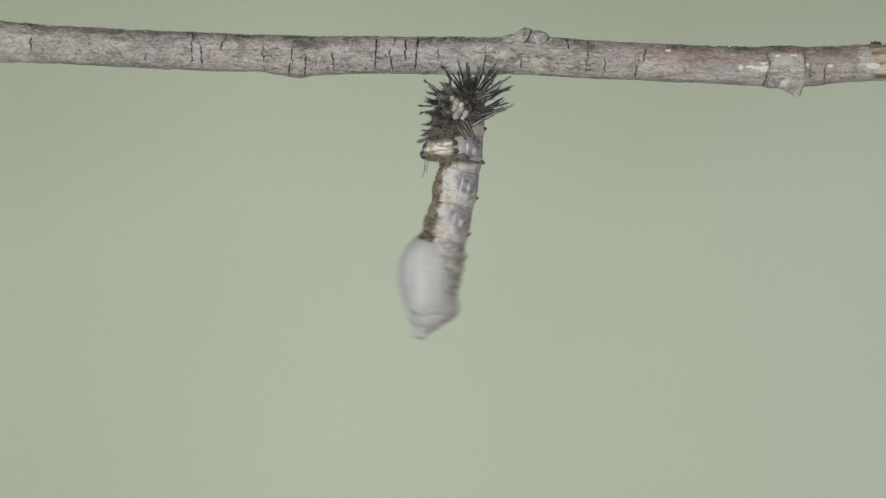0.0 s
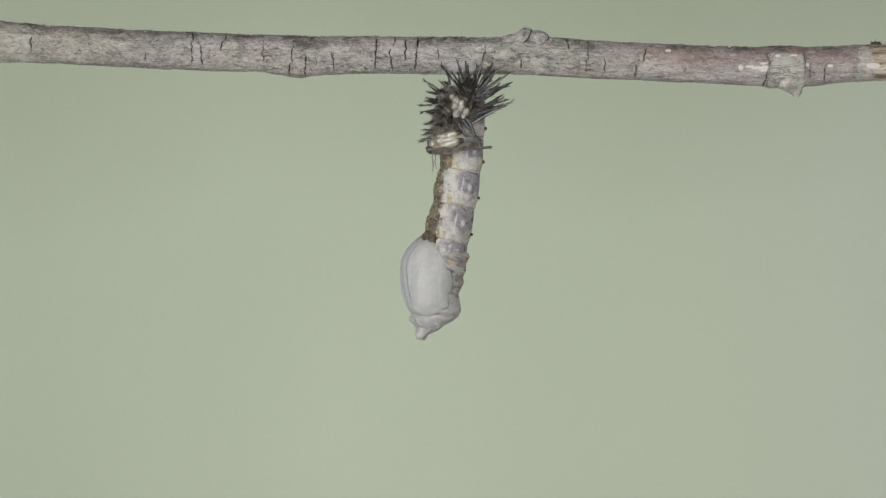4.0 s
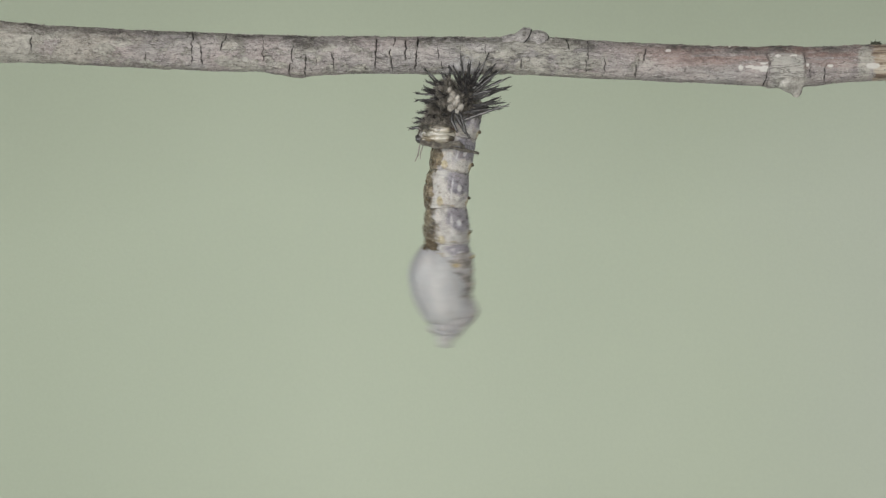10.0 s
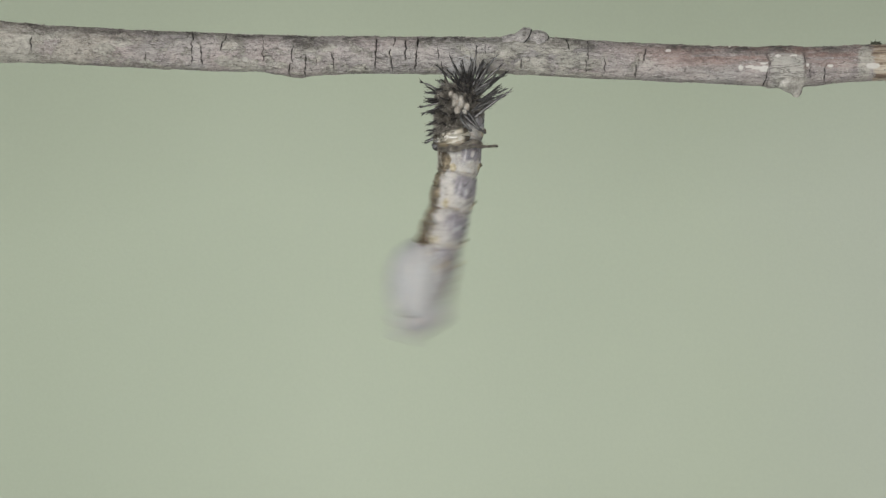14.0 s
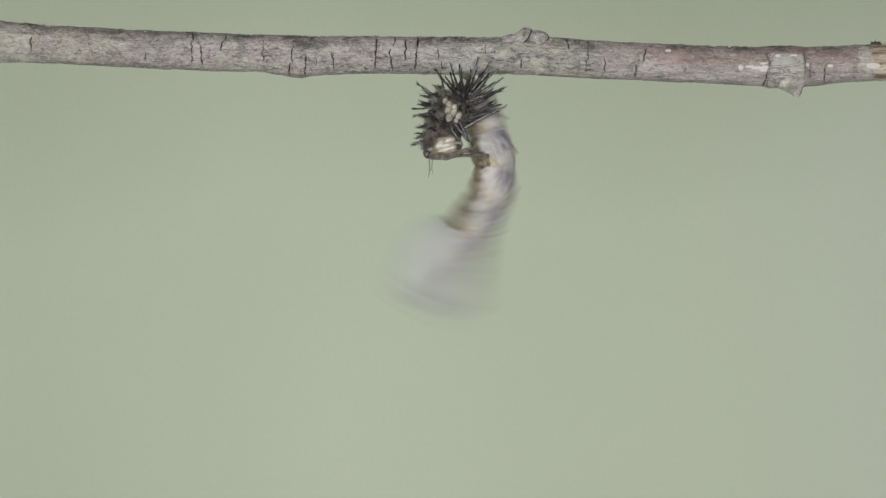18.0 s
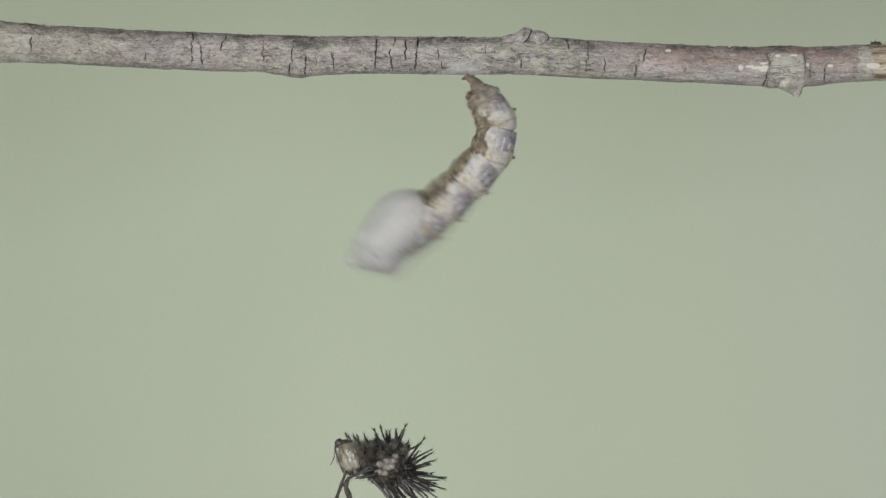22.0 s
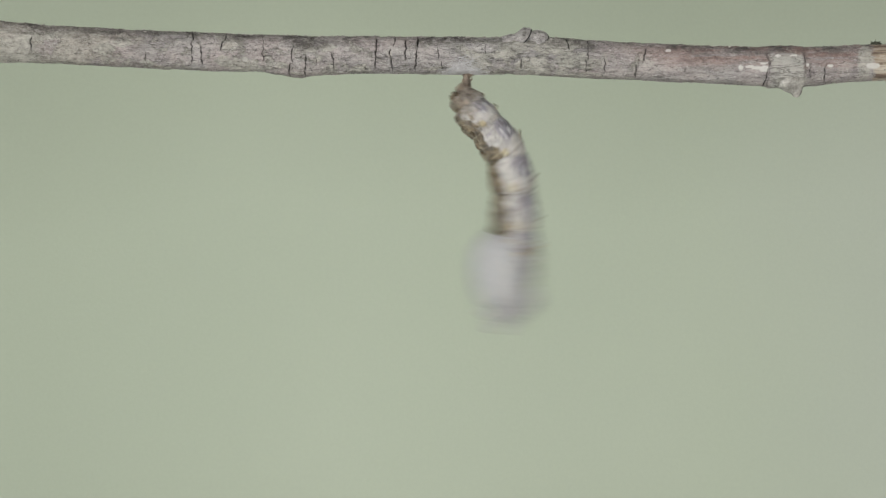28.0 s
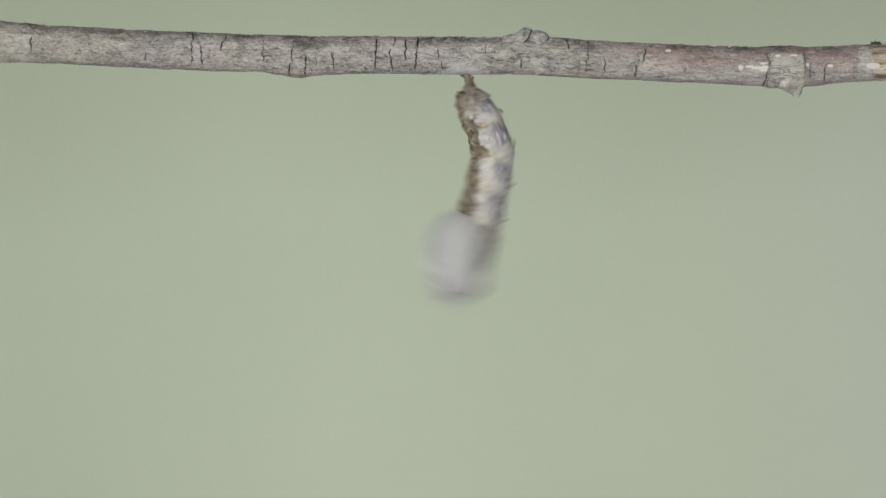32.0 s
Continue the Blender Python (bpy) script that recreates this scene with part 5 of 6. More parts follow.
    wag(9.9, -1.87, -10.41, -1.6, -17.54, -1.14, -26.94)
    wag(9.967, -1.97, -10.47, -1.69, -17.58, -1.1, -27.17)
    wag(10, -2.02, -10.47, -1.96, -17.58, -1.9, -26.99)
    wag(10.033, -2.05, -10.47, -2.23, -17.58, -2.72, -26.81)
    wag(10.1, -1.92, -10.43, -1.71, -17.58, -1.3, -27.02)
    wag(10.2, -1.79, -10.31, -1.45, -17.58, -0.87, -26.98)
    wag(10.3, -1.48, -10.18, -0.63, -17.58, 1.18, -26.44)
    wag(10.4, -1.3, -10.07, -0.2, -17.57, 2.14, -26.7)
    wag(10.5, -1.29, -10.02, -0.23, -17.57, 1.9, -26.43)
    wag(10.6, -1.43, -10.05, -0.4, -17.6, 1.79, -26.25)
    wag(10.7, -1.79, -10.12, -0.88, -17.65, 1.28, -26.34)
    wag(10.8, -2.24, -10.21, -1.54, -17.72, 0.39, -26.65)
    wag(10.9, -2.75, -10.27, -2.53, -17.78, -1.65, -26.48)
    wag(10.967, -2.89, -10.3, -2.84, -17.8, -2.2, -26.47)
    wag(11, -2.86, -10.3, -2.57, -17.8, -1.4, -26.66)
    wag(11.033, -2.81, -10.3, -2.31, -17.8, -0.6, -26.84)
    wag(11.1, -2.74, -10.26, -2.27, -17.78, -0.8, -26.63)
    wag(11.2, -2.51, -10.17, -1.65, -17.72, 0.33, -26.65)
    wag(11.3, -2.31, -10.05, -1.19, -17.65, 0.8, -26.07)
    wag(11.4, -2, -9.95, -0.3, -17.59, 2.73, -25.94)
    wag(11.5, -1.96, -9.91, -0.25, -17.56, 2.58, -26.1)
    wag(11.6, -2.04, -9.95, -0.33, -17.6, 2.69, -25.97)
    wag(11.7, -2.35, -10.03, -0.95, -17.69, 1.65, -26.38)
    wag(11.8, -2.71, -10.13, -1.61, -17.79, 0.62, -26.41)
    wag(11.9, -3.01, -10.21, -2.2, -17.88, -0.33, -26.36)
    wag(11.967, -3.17, -10.25, -2.52, -17.91, -0.88, -26.64)
    wag(12, -3.19, -10.25, -2.62, -17.91, -1.23, -26.54)
    wag(12.033, -3.22, -10.25, -2.7, -17.91, -1.6, -26.46)
    wag(12.1, -3.04, -10.25, -2.32, -17.91, -0.68, -26.46)
    wag(12.2, -2.71, -10.27, -1.69, -17.91, 0.4, -26.63)
    wag(12.3, -2.4, -10.28, -1.25, -17.91, 0.76, -26.48)
    wag(12.4, -2.15, -10.3, -0.93, -17.9, 0.94, -26.23)
    wag(12.5, -1.96, -10.3, -0.49, -17.9, 1.9, -26.43)
    wag(12.6, -2.8, -10.75, -1.73, -17.79, 0.67, -26.49)
    wag(12.7, -3.25, -11.26, -2.21, -18.25, -0.56, -26.88)
    wag(12.8, -3.42, -11.42, -3.08, -18.81, -2.02, -26.88)
    wag(12.9, -2.41, -11.54, -3.93, -18.24, -6.38, -26.88)
    wag(12.967, -2.1, -11.82, -5.95, -17.76, -11.31, -25.09)
    wag(13, -2.13, -11.82, -6.11, -17.76, -11.98, -24.64)
    wag(13.033, -2.16, -11.82, -6.28, -17.76, -12.66, -24.19)
    wag(13.1, -2.3, -11.65, -5.66, -17.93, -11.14, -24.64)
    wag(13.2, -2.02, -11.65, -5.08, -17.94, -10.19, -24.75)
    wag(13.3, -1.74, -11.65, -3.27, -18.29, -5.94, -26.6)
    wag(13.4, -1.74, -11.54, -1.72, -18.31, -1.46, -26.88)
    wag(13.5, -2.69, -11.54, -1.77, -18.59, -0.45, -26.6)
    wag(13.6, -2.58, -11.54, -2.73, -18.31, -3.42, -26.49)
    wag(13.7, -1.85, -10.92, -5.89, -16.68, -10.86, -25.03)
    wag(13.8, -1.46, -11.26, -5.24, -17.06, -11.98, -23.8)
    wag(13.9, -0.95, -11.26, -4.3, -17.25, -8.62, -25.31)
    wag(13.967, -1.46, -11.26, -3.95, -17.73, -8.34, -26.04)
    wag(14, -1.29, -11.26, -3.11, -17.73, -5.82, -26.04)
    wag(14.033, -1.12, -11.26, -2.27, -17.73, -3.3, -26.04)
    wag(14.1, -1.4, -11.26, -2.11, -17.92, -1.85, -26.88)
    wag(14.3, -1.57, -11.42, -3.7, -17.88, -7.17, -26.1)
    wag(14.5, -1.29, -11.82, -4.91, -17.78, -10.08, -25.09)
    wag(14.8, -0.9, -10.98, -2.2, -17.72, -3.26, -26.2)
    wag(15.1, -0.34, -10.7, -4.26, -17.16, -9.53, -24.02)
    wag(15.4, 0, -10.7, -1.5, -17.54, -3.6, -25.83)
    wag(15.7, 0.56, -10.3, -3.07, -16.23, -9.11, -23.32)
    wag(16, 0.95, -10.14, -0.96, -17.11, -3.98, -25.45)
    wag(16.2, 1.34, -9.58, -3.03, -15.21, -9.82, -21.73)
    wag(16.4, 1.68, -9.58, -1.7, -15.78, -6.65, -24.12)
    wag(16.5, 1.96, -9.52, -1.58, -15.24, -6.74, -23.53)
    wag(16.6, 2.24, -9.52, -1.06, -15.43, -5.67, -24.96)
    wag(16.7, 2.91, -7.73, -2.4, -13.62, -11, -20.23)
    wag(16.8, 2.52, -8.85, -3.48, -14.68, -10.7, -20.82)
    wag(16.9, 2.41, -9.13, -1.44, -14.7, -6.45, -23.09)
    wag(16.967, 2.69, -9.02, -0.69, -15.39, -5.04, -25)
    wag(17, 2.52, -9.02, -1.14, -15.39, -6.44, -24.72)
    wag(17.033, 2.35, -9.02, -1.59, -15.39, -7.84, -24.44)
    wag(17.1, 2.24, -8.85, -3.58, -14.09, -11.71, -19.35)
    wag(17.2, 2.02, -9.18, -3.45, -14.71, -10.24, -20.83)
    wag(17.3, 2.41, -9.74, -2.2, -14.78, -9.42, -20.7)
    wag(17.4, 2.13, -9.97, -0.24, -16.76, -3.5, -24.98)
    wag(17.5, 2.24, -9.74, -1.31, -15.52, -6.58, -23.81)
    wag(17.6, 2.69, -9.74, 0.17, -16.48, -2.93, -24.54)
    wag(17.7, 2.58, -9.41, -2.23, -14.74, -9.44, -20.23)
    wag(17.8, 2.86, -9.97, 0.28, -16.41, -4.41, -25.01)
    wag(17.9, 2.24, -8.46, -3.25, -13.42, -12.47, -18.29)
    wag(17.967, 2.52, -9.97, -1.55, -15.43, -10.31, -21.13)
    wag(18, 2.8, -9.97, 0.13, -15.43, -4.71, -23.59)
    wag(18.033, 3.08, -9.97, 1.81, -15.43, 0.89, -26.06)
    wag(18.1, 2.41, -9.52, -0.71, -15.46, -4.24, -23.86)
    wag(18.2, 2.69, -8.85, -1.52, -14.79, -8.36, -21.99)
    wag(18.3, 2.86, -9.52, 0.13, -16.51, -2.61, -25)
    wag(18.4, 2.69, -8.12, -3.32, -14.06, -11.44, -19.06)
    wag(18.5, 2.69, -9.52, 0.27, -15.95, -4.3, -24.11)
    wag(18.6, 2.86, -9.52, 0.44, -16.03, -2.54, -23.59)
    wag(18.7, 2.35, -9.13, -1.52, -14.79, -7.69, -21.32)
    wag(18.8, 2.52, -9.52, 0.96, -16.46, -2.67, -24.98)
    wag(18.9, 3.14, -9.02, -2.32, -14.04, -10.49, -18.88)
    wag(18.967, 2.35, -9.3, 0.36, -16.49, -4.6, -24.99)
    wag(19, 2.52, -9.3, 1.03, -16.49, -2.08, -24.99)
    wag(19.033, 2.69, -9.3, 1.7, -16.49, 0.44, -24.99)
    wag(19.1, 3.36, -9.3, 0.06, -15.61, -4.46, -22.34)
    wag(19.2, 3.36, -9.3, 0.33, -15.6, -4.92, -23.23)
    wag(19.3, 3.25, -10.14, 1.71, -17.07, -0.93, -25.56)
    wag(19.4, 3.64, -8.12, -0.56, -14.17, -8.04, -19.84)
    wag(19.5, 2.97, -8.12, 2.59, -15.8, -0.07, -25.29)
    wag(19.6, 3.25, -8.74, 3.71, -16.56, 2.42, -25.02)
    wag(19.7, 3.64, -7.62, -0.2, -15.55, -6.24, -23.21)
    wag(19.8, 3.36, -8.12, 0.2, -15.69, -4, -23.84)
    wag(19.9, 3.7, -8.12, 1.31, -15.97, -3, -24.23)
    wag(19.967, 2.8, -8.12, 1.42, -15.71, -2.75, -24.91)
    wag(20, 3.25, -8.12, 3.38, -15.71, 1.73, -24.63)
    wag(20.033, 3.7, -8.12, 5.34, -15.71, 6.21, -24.35)
    wag(20.1, 2.58, -8.12, 1.94, -16.05, -1.06, -24.55)
    wag(20.2, 3.08, -8.12, -0.88, -15.37, -5.72, -23.54)
    wag(20.3, 2.8, -8.12, 3, -16.55, 1.39, -25.3)
    wag(20.4, 3.53, -8.12, 2.41, -16.52, -0.08, -25)
    wag(20.5, 3.36, -7.95, 1.62, -16.03, -1.64, -24.43)
    wag(20.6, 3.47, -8.12, 2.25, -16.51, -0.38, -24.55)
    wag(20.7, 3.3, -7.9, -0.8, -14.56, -7.38, -22.3)
    wag(20.8, 3.02, -7.67, 3.96, -16.11, 2.4, -25.02)
    wag(20.9, 3.25, -8.06, -1.12, -15.64, -7.24, -22.16)
    wag(20.967, 2.58, -7.67, -1.42, -14.77, -8.68, -20.55)
    wag(21, 2.86, -7.67, 0.54, -15.05, -3.08, -23.07)
    wag(21.033, 3.14, -7.67, 2.5, -15.33, 2.52, -25.59)
    wag(21.1, 3.47, -7.67, 4.98, -15.85, 4.62, -25.03)
    wag(21.2, 2.35, -7.9, -0.66, -15.33, -6.31, -23.8)
    wag(21.3, 2.69, -7.9, 0.63, -15.43, -3.54, -24.24)
    wag(21.4, 2.97, -7.9, 1.5, -16.05, -1.34, -24.27)
    wag(21.5, 3.36, -8.12, 2.73, -16.03, -0.81, -24.98)
    wag(21.6, 2.58, -7.67, 1.17, -15.4, -3.46, -23.83)
    wag(21.7, 2.69, -7.5, -2.27, -13.45, -10.86, -19.37)
    wag(21.8, 3.3, -8.34, 3.31, -16.54, 1.36, -24.73)
    wag(21.9, 2.69, -7.9, 1.32, -15.69, -2.71, -23.56)
    wag(22, 2.91, -6.72, -3.45, -13.25, -11.77, -18.33)
    wag(22.1, 3.08, -7.95, 4.72, -16.13, 4.46, -24.86)
    wag(22.2, 2.91, -8.34, 1.87, -15.74, -1.55, -23.97)
    wag(22.3, 2.35, -6.94, -2.78, -12.64, -12.45, -18.32)
    wag(22.4, 3.25, -7.67, 4.93, -15.85, 4.93, -25.03)
    wag(22.5, 3.25, -8.74, 3.46, -16.36, 1.06, -25.57)
    wag(22.6, 2.97, -7.9, 1.4, -15.45, -2.12, -23.58)
    wag(22.7, 2.3, -7.5, -2.36, -13.27, -10.26, -19.86)
    wag(22.8, 2.63, -8.29, 1.59, -16.02, -1.66, -23.86)
    wag(22.9, 3.7, -7.95, 4.71, -15.55, 3.43, -23.9)
    wag(22.967, 3.19, -7.9, 2.1, -15.46, 0.13, -23.97)
    wag(23, 2.97, -7.9, 1.42, -15.46, -1.83, -23.3)
    wag(23.033, 2.74, -7.9, 0.75, -15.46, -3.79, -22.63)
    wag(23.1, 2.52, -6.89, -3.18, -12.7, -11.7, -18.35)
    wag(23.2, 2.8, -7.9, 1.15, -14.99, -3.19, -22.53)
    wag(23.3, 3.02, -8.18, 1.83, -15.33, -1.4, -22.4)
    wag(23.4, 2.24, -6.89, -2.45, -12.15, -10.58, -17.68)
    wag(23.5, 2.3, -7.67, -0.36, -14.23, -5.18, -21.79)
    wag(23.6, 3.25, -7.67, 5.31, -15.57, 4.9, -24.3)
    wag(23.7, 2.74, -7.95, 2.2, -15.65, -0.96, -24.15)
    wag(23.8, 2.3, -7.28, -1.29, -13.21, -9.16, -19.11)
    wag(23.9, 2.24, -7.39, -1.6, -13.71, -8.11, -19.6)
    wag(23.967, 3.58, -8.12, 3.21, -16.06, -0.94, -25)
    wag(24, 3.81, -8.12, 4.21, -16.06, 1.3, -25)
    wag(24.033, 4.03, -8.12, 5.22, -16.06, 3.54, -25)
    wag(24.1, 3.02, -7.56, 1.23, -14.8, -3.6, -22.64)
    wag(24.2, 2.58, -7.62, -0.94, -13.97, -8.4, -20.55)
    wag(24.3, 2.07, -7, -1.62, -12.57, -8.85, -18.87)
    wag(24.4, 3.75, -8.01, 4.07, -15.82, 1.98, -25.3)
    wag(24.5, 3.3, -8.12, 2.78, -15.59, -1.7, -24.46)
    wag(24.6, 2.3, -7.62, -0.81, -14.38, -6.55, -20.89)
    wag(24.7, 2.07, -6.5, -4.87, -11.76, -16.04, -15.03)
    wag(24.8, 3.02, -7.67, 3.77, -14.83, 0.91, -23.6)
    wag(24.9, 3.36, -7.84, 5.17, -15.46, 4.91, -24.19)
    wag(24.967, 3.3, -7.78, 4.09, -15.01, 4.18, -21.98)
    wag(25, 2.97, -7.78, 2.86, -15.01, 0.82, -21.98)
    wag(25.033, 2.63, -7.78, 1.62, -15.01, -2.54, -21.98)
    wag(25.1, 2.07, -6.61, -3.94, -11.99, -12.47, -16.2)
    wag(25.2, 2.8, -7.17, -0.97, -12.82, -8.58, -19.13)
    wag(25.3, 3.58, -7.39, 5.87, -15.73, 5.46, -24.19)
    wag(25.4, 3.3, -7.73, 4.72, -15.18, 4.46, -23.63)
    wag(25.5, 2.24, -7.17, -0.76, -13.77, -7.19, -20.3)
    wag(25.6, 3.14, -7.5, 3.13, -15.13, 1.07, -23.39)
    wag(25.8, 2.13, -6.5, -3.71, -11.78, -13.39, -15.71)
    wag(26, 3.58, -7.62, 5.05, -15.45, 4.43, -24.08)
    wag(26.2, 2.69, -7.28, 0.25, -13.98, -4.14, -21.64)
    wag(26.4, 2.13, -6.5, -3.9, -11.56, -13.96, -15.12)
    wag(26.6, 3.47, -7.73, 4.52, -15.39, 3.38, -24.07)
    wag(26.8, 2.46, -7.17, -0.95, -13.01, -8.24, -19.25)
    wag(27, 3.7, -7.73, 5.18, -15.51, 4.66, -24.19)
    wag(27.2, 2.35, -6.94, -2.49, -12.26, -11.1, -17.48)
    wag(27.35, 2.91, -7.5, 1.14, -14.57, -3, -22.49)
    wag(27.5, 3.42, -7.67, 4.78, -15.56, 3.85, -24.3)
    wag(27.6, 2.86, -7.56, 2.71, -14.57, 0.77, -21.59)
    wag(27.7, 2.3, -6.72, -1.95, -11.77, -10.56, -18.39)
    wag(27.8, 2.02, -6.27, -4.04, -11.28, -14.2, -13.95)
    wag(27.9, 4.14, -7.73, 3.52, -14.67, 0.93, -23.32)
    wag(27.967, 4.2, -7.9, 5.92, -15.44, 6.07, -24.24)
    wag(28, 3.86, -7.9, 4.69, -15.44, 3.55, -24.24)
    wag(28.033, 3.53, -7.9, 3.46, -15.44, 1.03, -24.24)
    wag(28.1, 3.25, -7.9, 0.94, -14.94, -2.12, -21.84)
    wag(28.2, 2.35, -7, -2.73, -12.43, -11.03, -18.07)
    wag(28.3, 2.52, -7.28, -1.23, -13.4, -6.84, -19.48)
    wag(28.4, 3.47, -8.74, 4.38, -15.45, 3.76, -23.91)
    wag(28.5, 2.91, -7.9, 2.14, -14.81, 0.43, -23.62)
    wag(28.6, 2.07, -7.39, -1.32, -13.95, -5.63, -20.67)
    wag(28.7, 2.24, -6.05, -3.67, -11.8, -13.6, -16.47)
    wag(28.8, 2.69, -7.73, 0.23, -14.14, -3.87, -20.96)
    wag(28.9, 3.7, -7.67, 4.9, -15.28, 4.02, -24.3)
    wag(28.967, 3.64, -8.29, 3.9, -15.67, 3.83, -25.03)
    wag(29, 3.53, -8.29, 3.45, -15.67, 2.15, -25.03)
    wag(29.033, 3.42, -8.29, 3, -15.67, 0.47, -25.03)
    wag(29.1, 3.53, -8.01, 4.5, -15.56, 3.45, -25.03)
    wag(29.2, 3.3, -8.4, 4.34, -15.67, 3.46, -24.47)
    wag(29.3, 2.13, -8.23, 0.78, -15.21, -2.06, -23.6)
    wag(29.4, 1.96, -6.61, -3.68, -11.49, -12.48, -15.45)
    wag(29.5, 2.46, -6.61, -3.62, -11.62, -12.85, -16.91)
    wag(29.6, 3.7, -7.9, 4.23, -14.93, 2.57, -24.29)
    wag(29.8, 1.74, -7.62, -0.01, -14.61, -3.24, -21.84)
    wag(29.967, 2.13, -6.61, -4.44, -12.1, -13.23, -18.05)
    wag(30, 2.35, -6.61, -3.6, -11.82, -11.55, -16.65)
    wag(30.033, 2.58, -6.61, -2.76, -11.54, -9.87, -15.25)
    wag(30.2, 3.25, -7.9, 3.64, -15.26, 1.71, -24.74)
    wag(30.4, 2.41, -7.62, 0.37, -13.76, -5.79, -21.64)
    wag(30.5, 2.3, -6.38, -3.71, -11.5, -14.79, -15.99)
    wag(30.6, 2.8, -7.62, -0.26, -14.18, -5.49, -21.38)
    wag(30.8, 3.19, -7.9, 3.1, -15.17, 2.17, -23.63)
    wag(31, 2.3, -6.27, -5.05, -11.5, -15.75, -15.59)
    wag(31.1, 2.69, -7.56, 0.6, -13.57, -3.83, -22.38)
    wag(31.2, 3.92, -7.67, 4.71, -15.17, 4.34, -24.58)
    wag(31.3, 2.97, -7.9, 3.45, -15.27, 2.15, -24.58)
    wag(31.4, 3.19, -7.9, 3.05, -15.27, 1.76, -24.58)
    wag(31.5, 2.18, -7.56, 1.03, -14.85, -2.89, -22.27)
    wag(31.6, 2.58, -5.71, -3.62, -10.98, -15.31, -14.94)
    wag(31.7, 3.14, -7.17, 0.84, -13.74, -3.6, -21.07)
    wag(31.8, 3.25, -7.67, 4.33, -15.29, 4.07, -24.58)
    wag(31.967, 2.69, -7.39, 1.93, -14.4, 0.58, -21.56)
    wag(32, 2.46, -7.39, 1.14, -14.4, -1.66, -21.12)
    # end of wag rows
    for ob, keys in zip(pieces, rows):
        walk(ob, keys)

    # the skin: it hangs, slips aside, falls on the table and is carried off; its head shell swings on it
    skin_keys, head_keys = [], []
    eye = Vector((-3.45, 0, -4.1)) * MM

    def skin(t, x, z, turn, ex=None, ez=None, nod=0.0):
        """The skin's place and turn at t, and where its eye cap lies and how far the head shell is turned (none: as on the skin)."""
        m = pose(x * MM, -0.6 * MM, z * MM, 0, turn, 0)
        skin_keys.append((t, m))
        if ex is None:
            head_keys.append((t, pose(0, 0, 0)))
            return
        there = m.inverted() @ Vector((ex * MM, -0.6 * MM, ez * MM))
        head_keys.append((t, Matrix.Translation(there) @ pose(0, 0, 0, 0, nod - turn, 0) @ Matrix.Translation(-eye)))

    # skin rows
    skin(0, 1.51, 42.44, -3, -1.85, 37.79, -1)
    skin(1, 1.51, 42.44, -3, -1.51, 37.79, -4)
    skin(2, 1.57, 42.44, -4, -1.29, 37.79, -8)
    skin(3, 1.62, 42.44, -5, -1.18, 37.91, -11)
    skin(3.5, 1.57, 42.55, -5, -1.23, 38.19, -11)
    skin(5.5, 1.46, 42.67, -5, -1.23, 38.52, -9)
    skin(6, 1.4, 42.72, -5, -1.29, 38.19, -7)
    skin(6.5, 1.34, 42.95, -5, -1.46, 38.86, -10)
    skin(7, 1.51, 42.95, -5, -1.18, 38.47, -5)
    skin(7.5, 1.12, 43.11, -4, -1.96, 39.03, -6)
    skin(8, 1.23, 43.11, -5, -1.57, 38.69, -4)
    skin(8.5, 1.06, 43.17, -1, -2.02, 39.19, -6)
    skin(9, 1.18, 43.11, -3, -1.79, 38.91, -2)
    skin(9.5, 1.01, 43.23, 4, -2.41, 39.59, -3)
    skin(10, 1.12, 43.17, 5, -2.3, 39.36, 5)
    skin(10.5, 1.01, 43.23, 5, -2.46, 39.59, -2)
    skin(11, 1.12, 43.17, 9, -2.74, 39.47, 5)
    skin(11.5, 1.01, 43.23, 7, -2.8, 39.75, 1)
    skin(12, 1.12, 43.17, 10, -2.8, 39.64, 7)
    skin(12.6, 1.06, 43.23, 8, -2.8, 39.75, 5)
    skin(12.8, 1.18, 43.17, 3, -2.18, 39.36, 2)
    skin(13, 1.79, 43.0, -15, -0.95, 38.63, -5)
    skin(13.2, 1.68, 43.0, -13, -1.12, 38.63, -5)
    skin(13.5, 1.29, 43.0, -8, -2.35, 38.63, -2)
    skin(13.8, 1.74, 42.95, -15, -0.9, 38.58, -7)
    skin(14, 1.51, 43.0, -13, -0.67, 38.63, -9)
    skin(14.5, 1.51, 42.83, -13, -0.11, 38.52, -13)
    skin(16, 1.23, 42.55, -8, -1.62, 38.75, -4)
    skin(16.5, 1.01, 42.44, -6, -2.18, 38.8, -2)
    skin(16.8, 1.29, 42.55, -6, -1.79, 38.41, -8)
    skin(17, 0.62, 42.67, -2, -1.79, 38.24, -8)
    skin(17.2, 0.78, 42.67, 0, -1.74, 38.63, -8)
    skin(17.5, 0.73, 42.39, 0, -1.9, 38.58, -8)
    skin(18, 0.84, 42.22, -4, -1.51, 37.85, -8)
    skin(18.5, 0.56, 42.16, -3, -1.62, 37.3, -8)
    skin(18.8, 0.06, 42.27, -4, -1.85, 37.4, -8)
    skin(19, -0.22, 42.05, -6, -1.9, 37.35, -8)
    skin(19.2, 0.06, 42.16, -5, -1.85, 37.3, -8)
    skin(19.3, 0.0, 41.94, -5, -1.85, 37.1, -8)
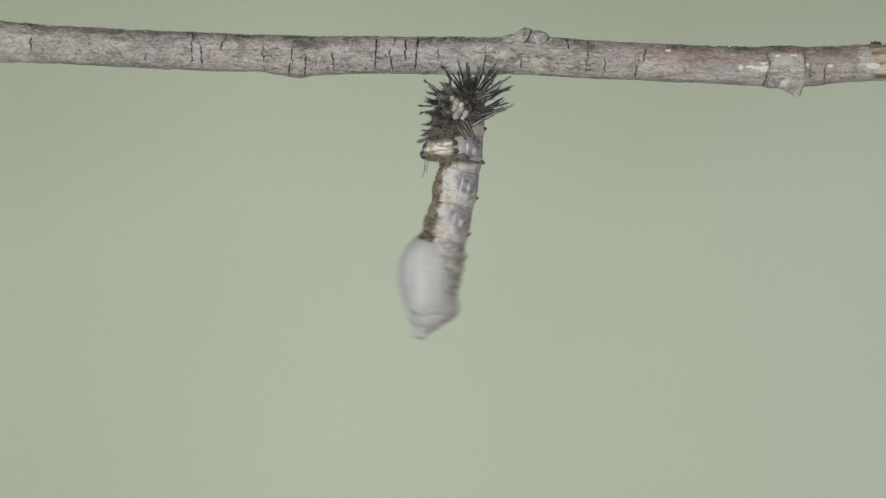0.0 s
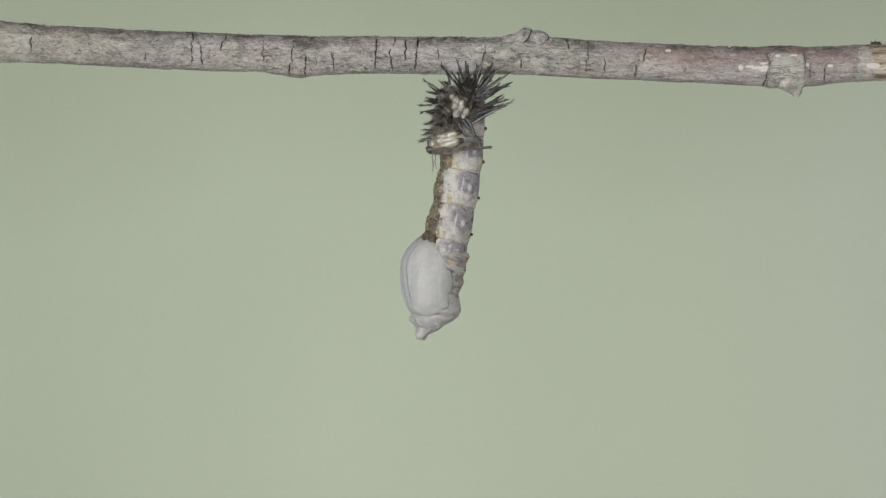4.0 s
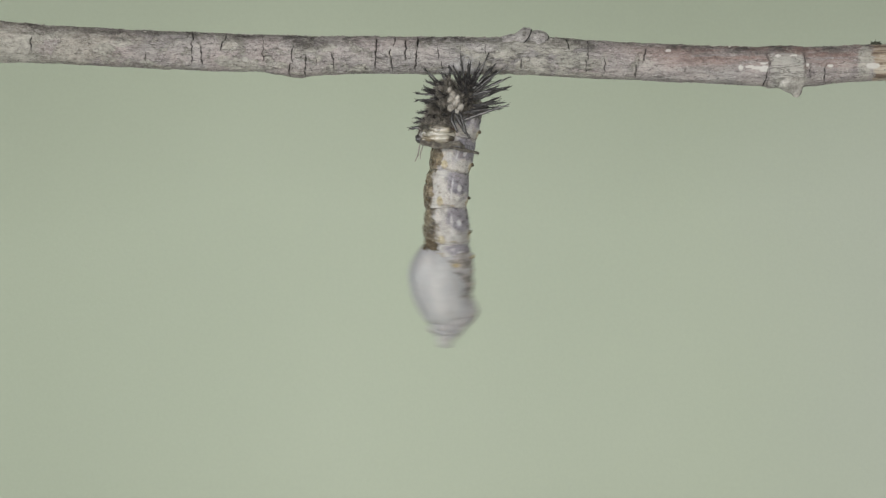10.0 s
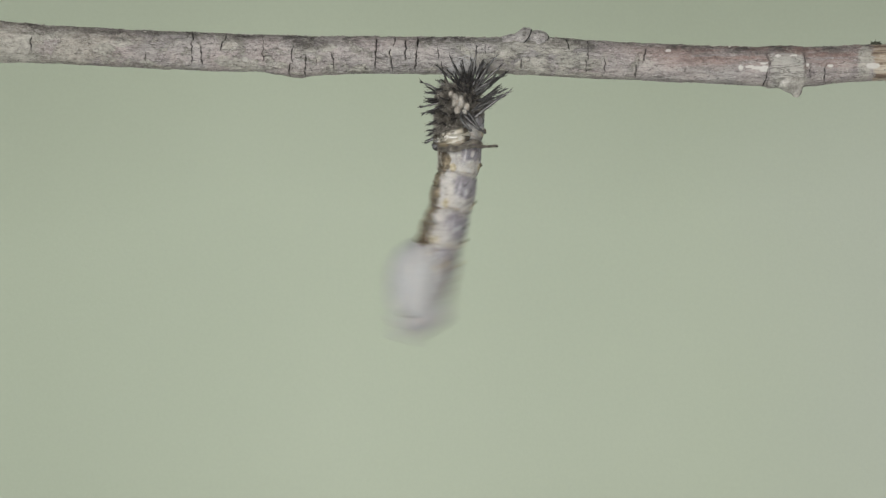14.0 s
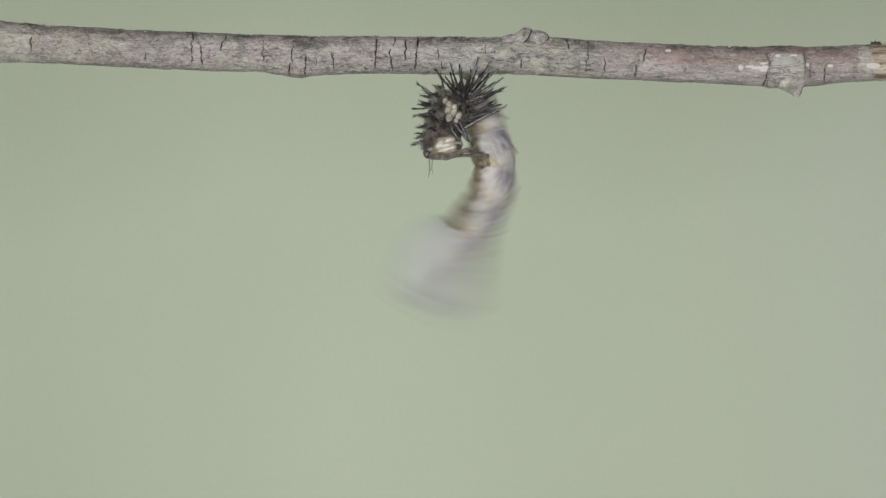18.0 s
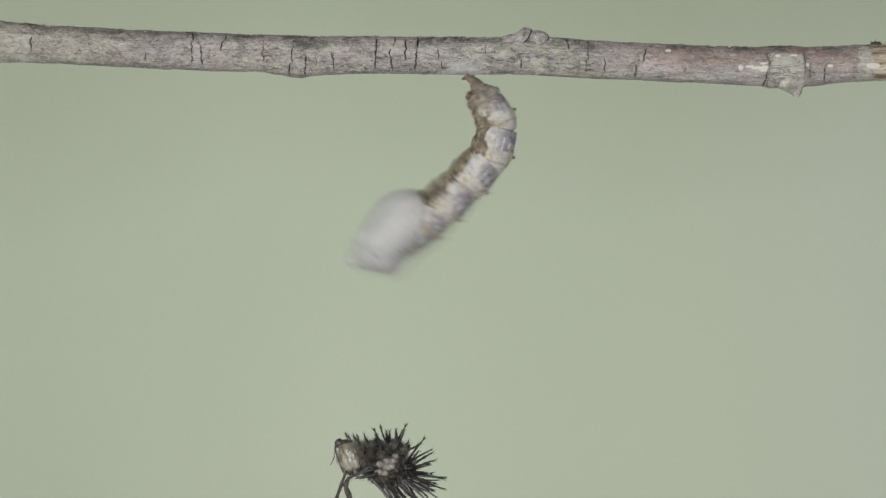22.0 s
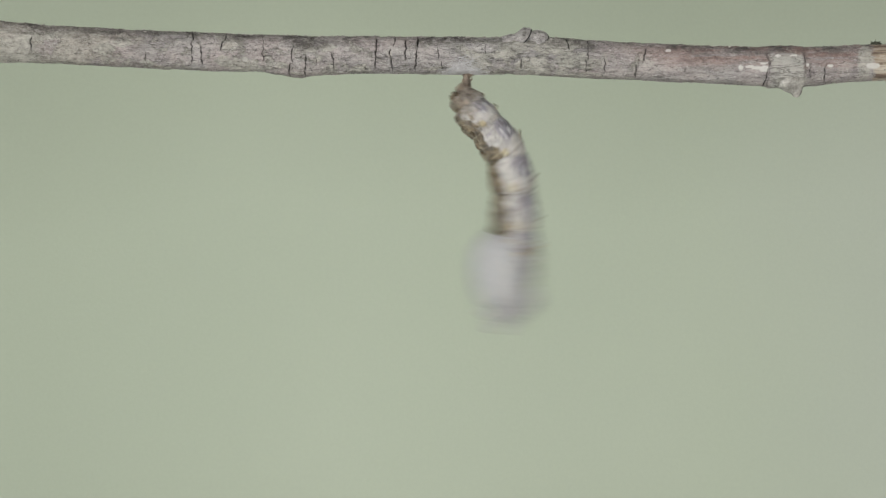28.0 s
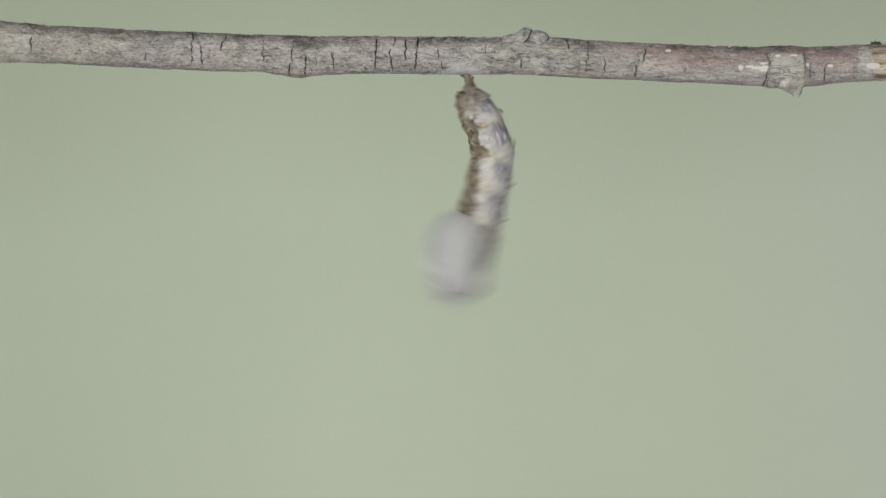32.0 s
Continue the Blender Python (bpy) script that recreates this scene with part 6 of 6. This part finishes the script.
    skin(19.4, 0.22, 42.05, -6, -1.79, 37.1, -8)
    for t, x, z, turn in ((19.45, -0.11, 41.5, 0), (19.5, -2.74, 26.32, 40), (19.55, -4.7, 8.96, 68), (19.6, -5.26, 7.39, 72), (25.4, -5.26, 7.39, 72),
                          (25.5, -5.15, 7.28, 70), (25.533, -5.21, 7.22, 70), (25.7, -5.26, 7.16, 70), (25.9, -13.26, 22.56, 68), (26.1, -31.26, 64.56, 62),
                          (26.4, -57.26, 132.55, 60), (32.0, -57.26, 132.55, 60)):
        skin(t, x, z, turn)
    # end of skin rows
    walk(slough, skin_keys)
    walk(slough_head, head_keys)
    # its loose legs flop over as it lands
    for leg, root, slip, turn in loose_legs:
        rest = pose(root.x, root.y, root.z)
        flop = Matrix.Translation(slip) @ rest
        walk(leg, [(0.0, rest), (19.45, rest), (19.55, rest @ pose(0, 0, 0, 0, turn * 0.5, 0)), (19.63, flop @ pose(0, 0, 0, 0, turn, 0)), (32.0, flop @ pose(0, 0, 0, 0, turn, 0))])
    # the forceps come down, pinch the skin and leave with it
    def grip(t, x, z, turn=0.0, y=-2.0):
        return t, pose(x * MM, y * MM, z * MM, 0, turn, 0)
    walk(forceps, [grip(0.0, -40, 130), grip(25.0, -40, 130), grip(25.2, -26, 70), grip(25.267, -19.6, 41.0), grip(25.3, -18.5, 36.6), grip(25.333, -17.9, 34.0),
                   grip(25.367, -16.8, 18.6), grip(25.4, -16.2, 16.4), grip(25.433, -15.4, 14.8), grip(25.467, -9.1, 7.0), grip(25.5, -8.4, 5.8), grip(25.533, -8.2, 5.2),
                   grip(25.7, -8.0, 4.6), grip(25.9, -16, 20), grip(26.1, -34, 62), grip(26.4, -60, 130), grip(32.0, -60, 130)])
    # its far arm closes on the skin
    shut = pose(0, 0, 0)
    wide_open = pose(1.3 * MM, 1.0 * MM, 3.2 * MM)
    walk(far_arm, [(0.0, wide_open), (25.42, wide_open), (25.48, shut), (25.7, shut), (32.0, shut)])


motions()
